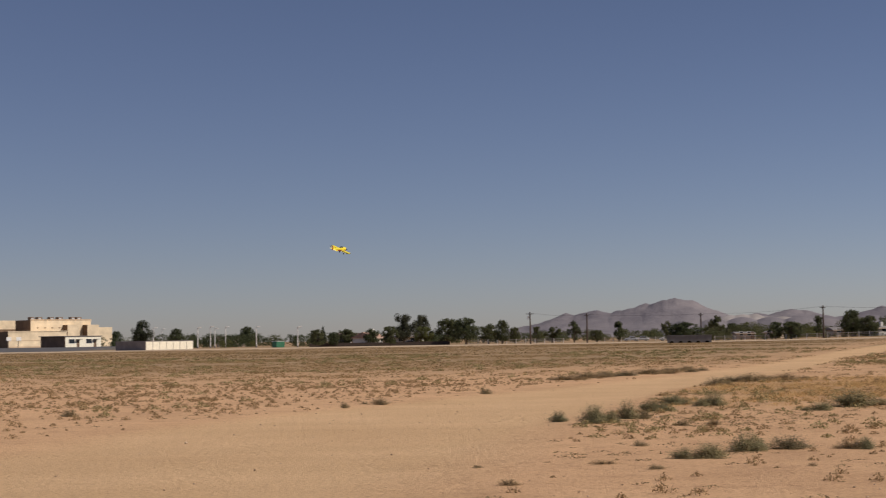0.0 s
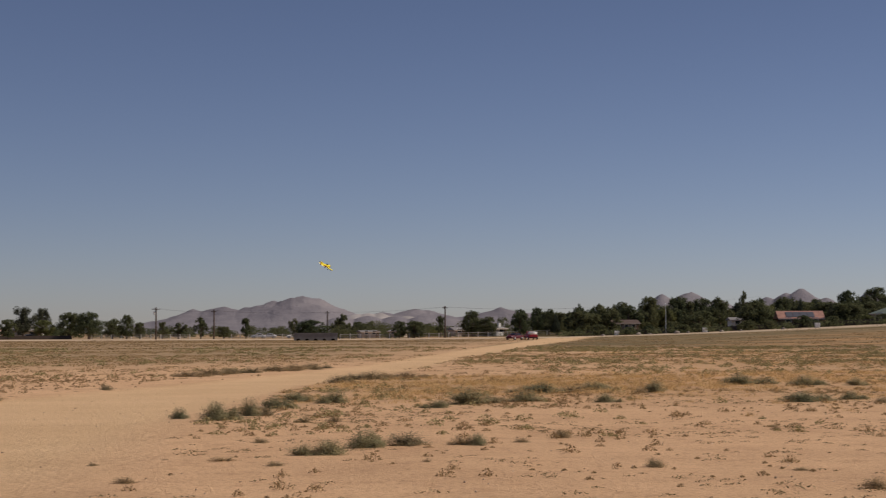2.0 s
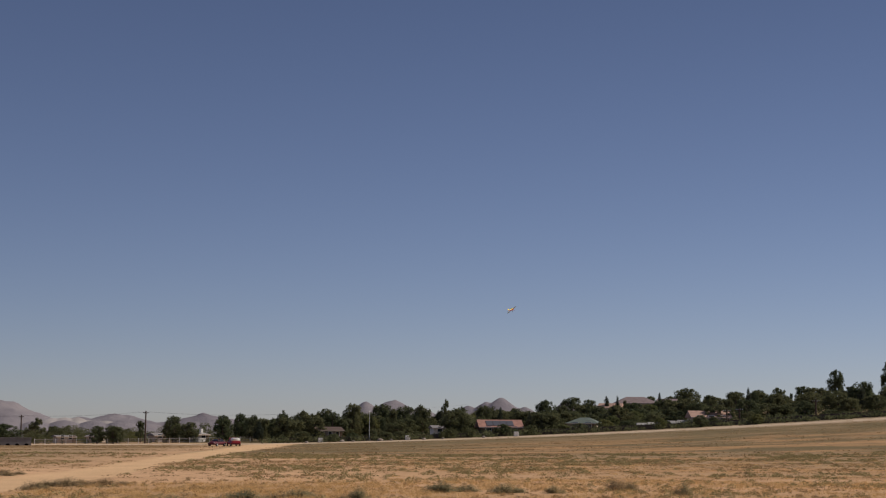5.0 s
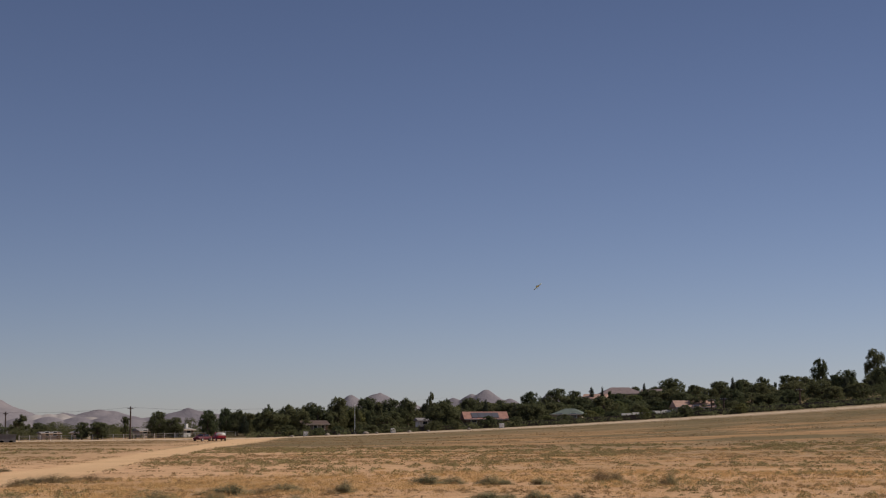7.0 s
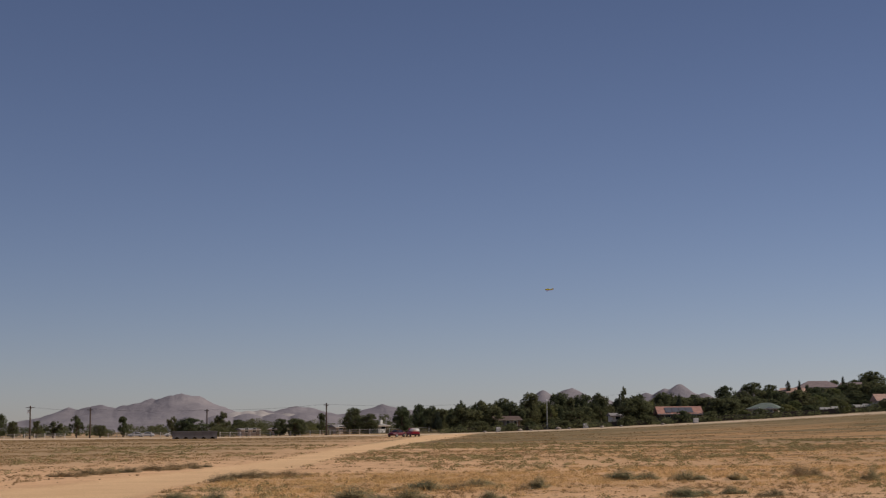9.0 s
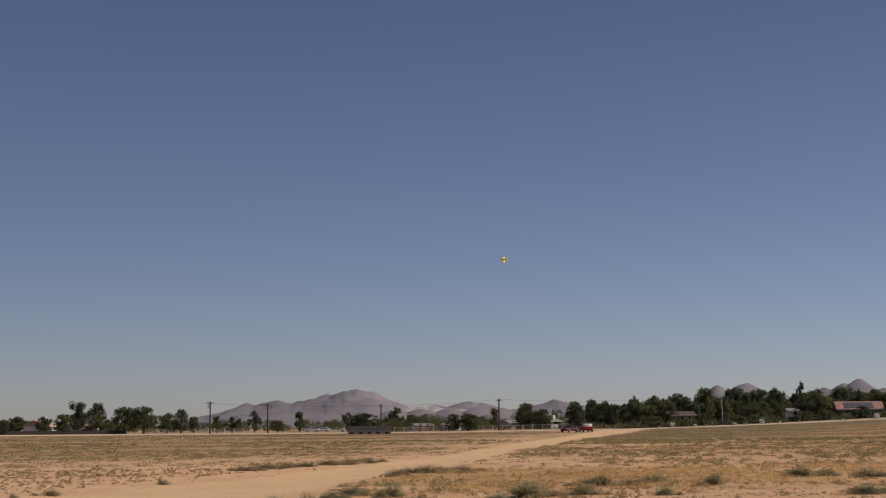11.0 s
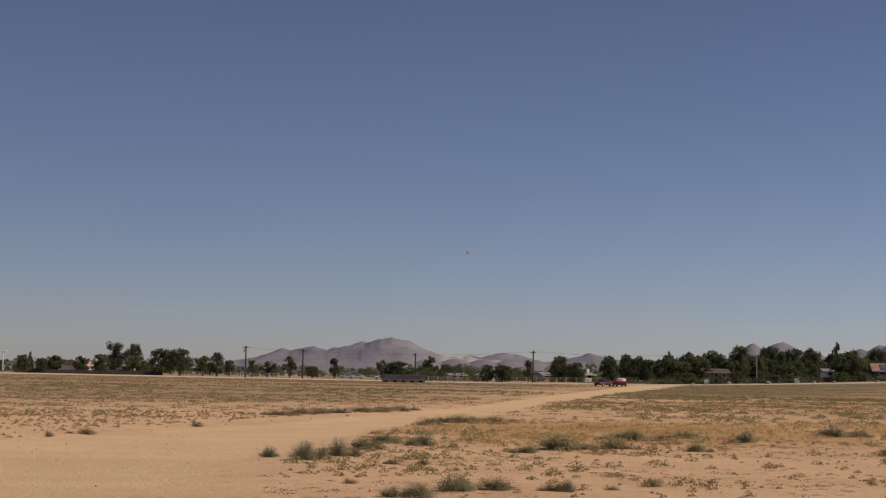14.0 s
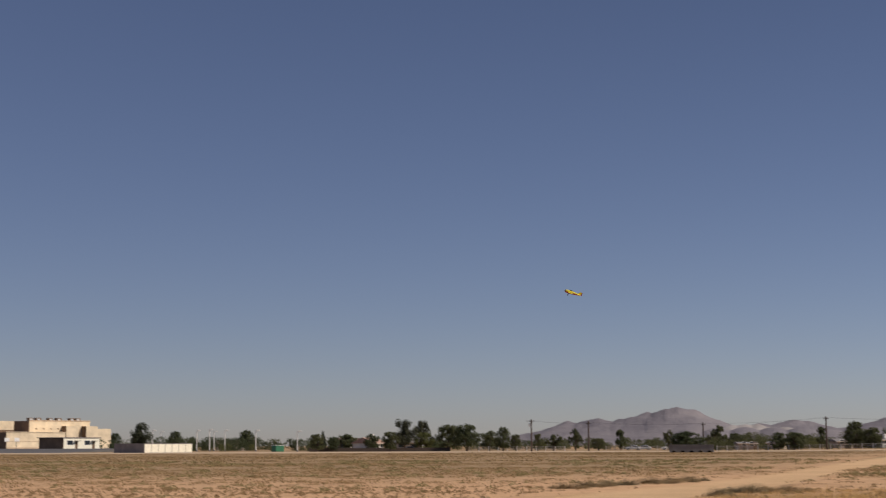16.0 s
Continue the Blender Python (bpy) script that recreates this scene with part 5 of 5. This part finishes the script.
# ---- model aeroplane ----
def aeroplane():
    root = empty("model_aeroplane")
    fus = part("fuselage", loft([ring(x, 0, z, w, h, 14, 0.8) for x, z, w, h in
               ((0.66, 0.0, 0.08, 0.08), (0.60, 0.0, 0.125, 0.14), (0.35, 0.01, 0.135, 0.165), (0.05, 0.02, 0.13, 0.17), (-0.35, 0.03, 0.095, 0.125), (-0.75, 0.04, 0.05, 0.08), (-1.0, 0.045, 0.02, 0.055))]), M_YELLOW, root, smooth=True)
    part("belly", loft([ring(x, 0, z, w, h, 14, 0.8) for x, z, w, h in
         ((0.62, -0.045, 0.082, 0.075), (0.57, -0.055, 0.127, 0.11), (0.35, -0.055, 0.138, 0.125), (0.05, -0.05, 0.133, 0.125), (-0.35, -0.03, 0.098, 0.09), (-0.75, 0.005, 0.053, 0.058), (-0.98, 0.025, 0.022, 0.045))]), M_REDF, fus, "red underside", True)
    part("canopy", loft([ring(x, 0, z, w, h, 12) for x, z, w, h in ((0.28, 0.13, 0.02, 0.02), (0.18, 0.16, 0.085, 0.085), (-0.02, 0.17, 0.085, 0.09), (-0.25, 0.13, 0.03, 0.03))]), M_GLASS, fus, "dark tinted canopy", True)

    def aerofoil(y, chord, x0, z, thick):
        pts = [(0, 0), (0.06, 0.5), (0.25, 0.9), (0.5, 0.72), (1, 0.05), (0.5, -0.45), (0.25, -0.55), (0.06, -0.35)]
        return [(x0 - chord * a, y, z + thick * chord * b) for a, b in pts]
    for sy in (-1, 1):
        w = part("wing", loft([aerofoil(sy * y, c, x, z, 0.055) for y, c, x, z in ((0.08, 0.54, 0.30, -0.04), (0.5, 0.49, 0.28, -0.03), (0.90, 0.43, 0.25, -0.02), (0.98, 0.34, 0.21, -0.015))]), M_YELLOW, root, smooth=True)
        part("aileron", box(-0.27, -0.17, min(sy * 0.3, sy * 0.88), max(sy * 0.3, sy * 0.88), -0.050, -0.032, 0.005), M_YELLOW, w)
        for i in range(7):
            y0 = 0.12 + 0.122 * i
            part("check", box(-0.25, 0.275 - 0.006 * i, min(sy * y0, sy * (y0 + 0.12)), max(sy * y0, sy * (y0 + 0.12)), -0.060, -0.030), M_BLACKF if i % 2 == 0 else M_WHITEF, w, "black or white bar under the wing")
        tp = part("tailplane", loft([aerofoil(sy * y, c, x, 0.05, 0.06) for y, c, x in ((0.01, 0.34, -0.68), (0.40, 0.26, -0.74))]), M_YELLOW, root)
        part("elevator", box(-1.06, -0.98, min(sy * 0.05, sy * 0.38), max(sy * 0.05, sy * 0.38), 0.042, 0.056, 0.004), M_WHITEF, tp, "white elevator")
        part("gear_leg", tube((0.2, sy * 0.06, -0.13), (0.24, sy * 0.22, -0.32), 0.012, 0.01, 6), M_BLACKF, root)
        part("wheel", tube((0.24, sy * 0.21, -0.33), (0.24, sy * 0.25, -0.33), 0.055, 0.055, 14), M_DARK, root)
    part("fin", loft([[(-0.68, -0.012, 0.09), (-0.68, 0.012, 0.09), (-1.05, 0.012, 0.06), (-1.05, -0.012, 0.06)], [(-0.88, -0.006, 0.36), (-0.88, 0.006, 0.36), (-1.08, 0.006, 0.35), (-1.08, -0.006, 0.35)]]), M_YELLOW, root)
    part("rudder", loft([[(-1.05, -0.01, 0.0), (-1.05, 0.01, 0.0), (-1.14, 0.006, 0.02), (-1.14, -0.006, 0.02)], [(-1.08, -0.006, 0.35), (-1.08, 0.006, 0.35), (-1.17, 0.004, 0.34), (-1.17, -0.004, 0.34)]]), M_REDF, root, "red rudder")
    part("cowl", loft([ring(x, 0, 0, w, w * 1.08, 14, 0.85) for x, w in ((0.665, 0.075), (0.64, 0.118), (0.58, 0.131))]), M_BLACKF, fus, "black nose ring", True)
    part("spinner", tube((0.66, 0, 0), (0.77, 0, 0), 0.06, 0.012, 12), M_WHITEF, root, "white spinner")
    part("propeller", box(0.675, 0.69, -0.19, 0.19, -0.018, 0.018, 0.004), M_BLACKF, root)
    return tagged(root, "yellow radio-controlled model aeroplane in flight", "model aeroplane")


PLANE = aeroplane()

# seconds, place, bank to its right
FLIGHT = [
    (0.0, -8.6, 129.5, 9.3, 23), (0.5, -1.1, 139.7, 10.5, 29), (1.0, 7.5, 149.5, 11.0, 32), (1.5, 17.2, 160.8, 10.5, 31), (2.0, 28.5, 172.5, 9.2, 32),
    (2.5, 41.8, 183.2, 8.0, 31), (3.0, 57.1, 193.7, 8.0, 12), (3.5, 73.1, 203.1, 9.8, -18), (4.0, 89.6, 213.7, 13.8, -28), (4.5, 106.2, 225.6, 19.3, -32),
    (5.3, 128.0, 241.0, 26.0, -36), (6.1, 142.0, 255.0, 29.6, -40), (7.0, 148.1, 270.8, 30.5, -40), (7.5, 147.4, 282.5, 31.1, -26), (8.0, 143.9, 295.5, 31.3, -12),
    (8.5, 136.4, 305.6, 31.3, -6), (9.0, 126.9, 314.0, 31.8, -5), (9.5, 116.0, 319.1, 33.3, -8), (10.0, 104.6, 321.7, 36.0, -26),
]
RETURN = [
    (10.8, 86.5, 328.0, 38.0, -48), (11.7, 69.0, 331.0, 36.5, -44), (12.5, 59.4, 323.1, 33.6, -20), (13.0, 55.5, 305.6, 31.1, 2), (13.5, 53.6, 283.8, 27.5, 4),
    (14.0, 51.0, 256.2, 22.5, 8), (14.3, 47.7, 234.6, 19.0, 20), (14.6, 41.5, 210.4, 16.6, 30), (14.9, 36.8, 196.1, 15.1, 32), (15.1, 33.2, 187.7, 15.0, 32),
    (15.3, 28.9, 181.1, 15.6, 26), (15.5, 24.7, 175.7, 15.8, 8), (15.7, 20.2, 171.2, 16.6, -4), (16.0, 13.7, 166.6, 18.0, -8),
]
NEARER = [1, 1, 1, 1, 1, 1, 0.98, 0.93, 0.88, 0.87, 0.88, 0.905, 0.93, 0.96]


def flight_pose(rows, i):
    p = Vector(rows[i][1:4])
    fwd = (Vector(rows[min(i + 1, len(rows) - 1)][1:4]) - Vector(rows[max(i - 1, 0)][1:4])).normalized()
    if 12.4 < rows[i][0] < 14.4:
        fwd = Vector((fwd.x, fwd.y, -0.085)).normalized()  # level glide towards the pilot
    if rows[i][0] > 14.4:
        fwd = Vector((fwd.x, fwd.y, fwd.z + (0.16 if rows[i][0] < 15.2 else 0.06))).normalized()  # nose held up through the turn
    right = fwd.cross(Vector((0, 0, 1))).normalized()
    up = right.cross(fwd)
    b = radians(rows[i][4])
    up2, right2 = up * math.cos(b) + right * math.sin(b), right * math.cos(b) - up * math.sin(b)
    m = Matrix((fwd, -right2, up2)).transposed().to_4x4()
    m.translation = p
    return m


def motions():
    rows = FLIGHT + [(t, x * k, y * k, 1.65 + (z - 1.65) * k, b) for (t, x, y, z, b), k in zip(RETURN, NEARER)]
    walk(PLANE, [(rows[i][0], flight_pose(rows, i)) for i in range(len(rows))])


motions()
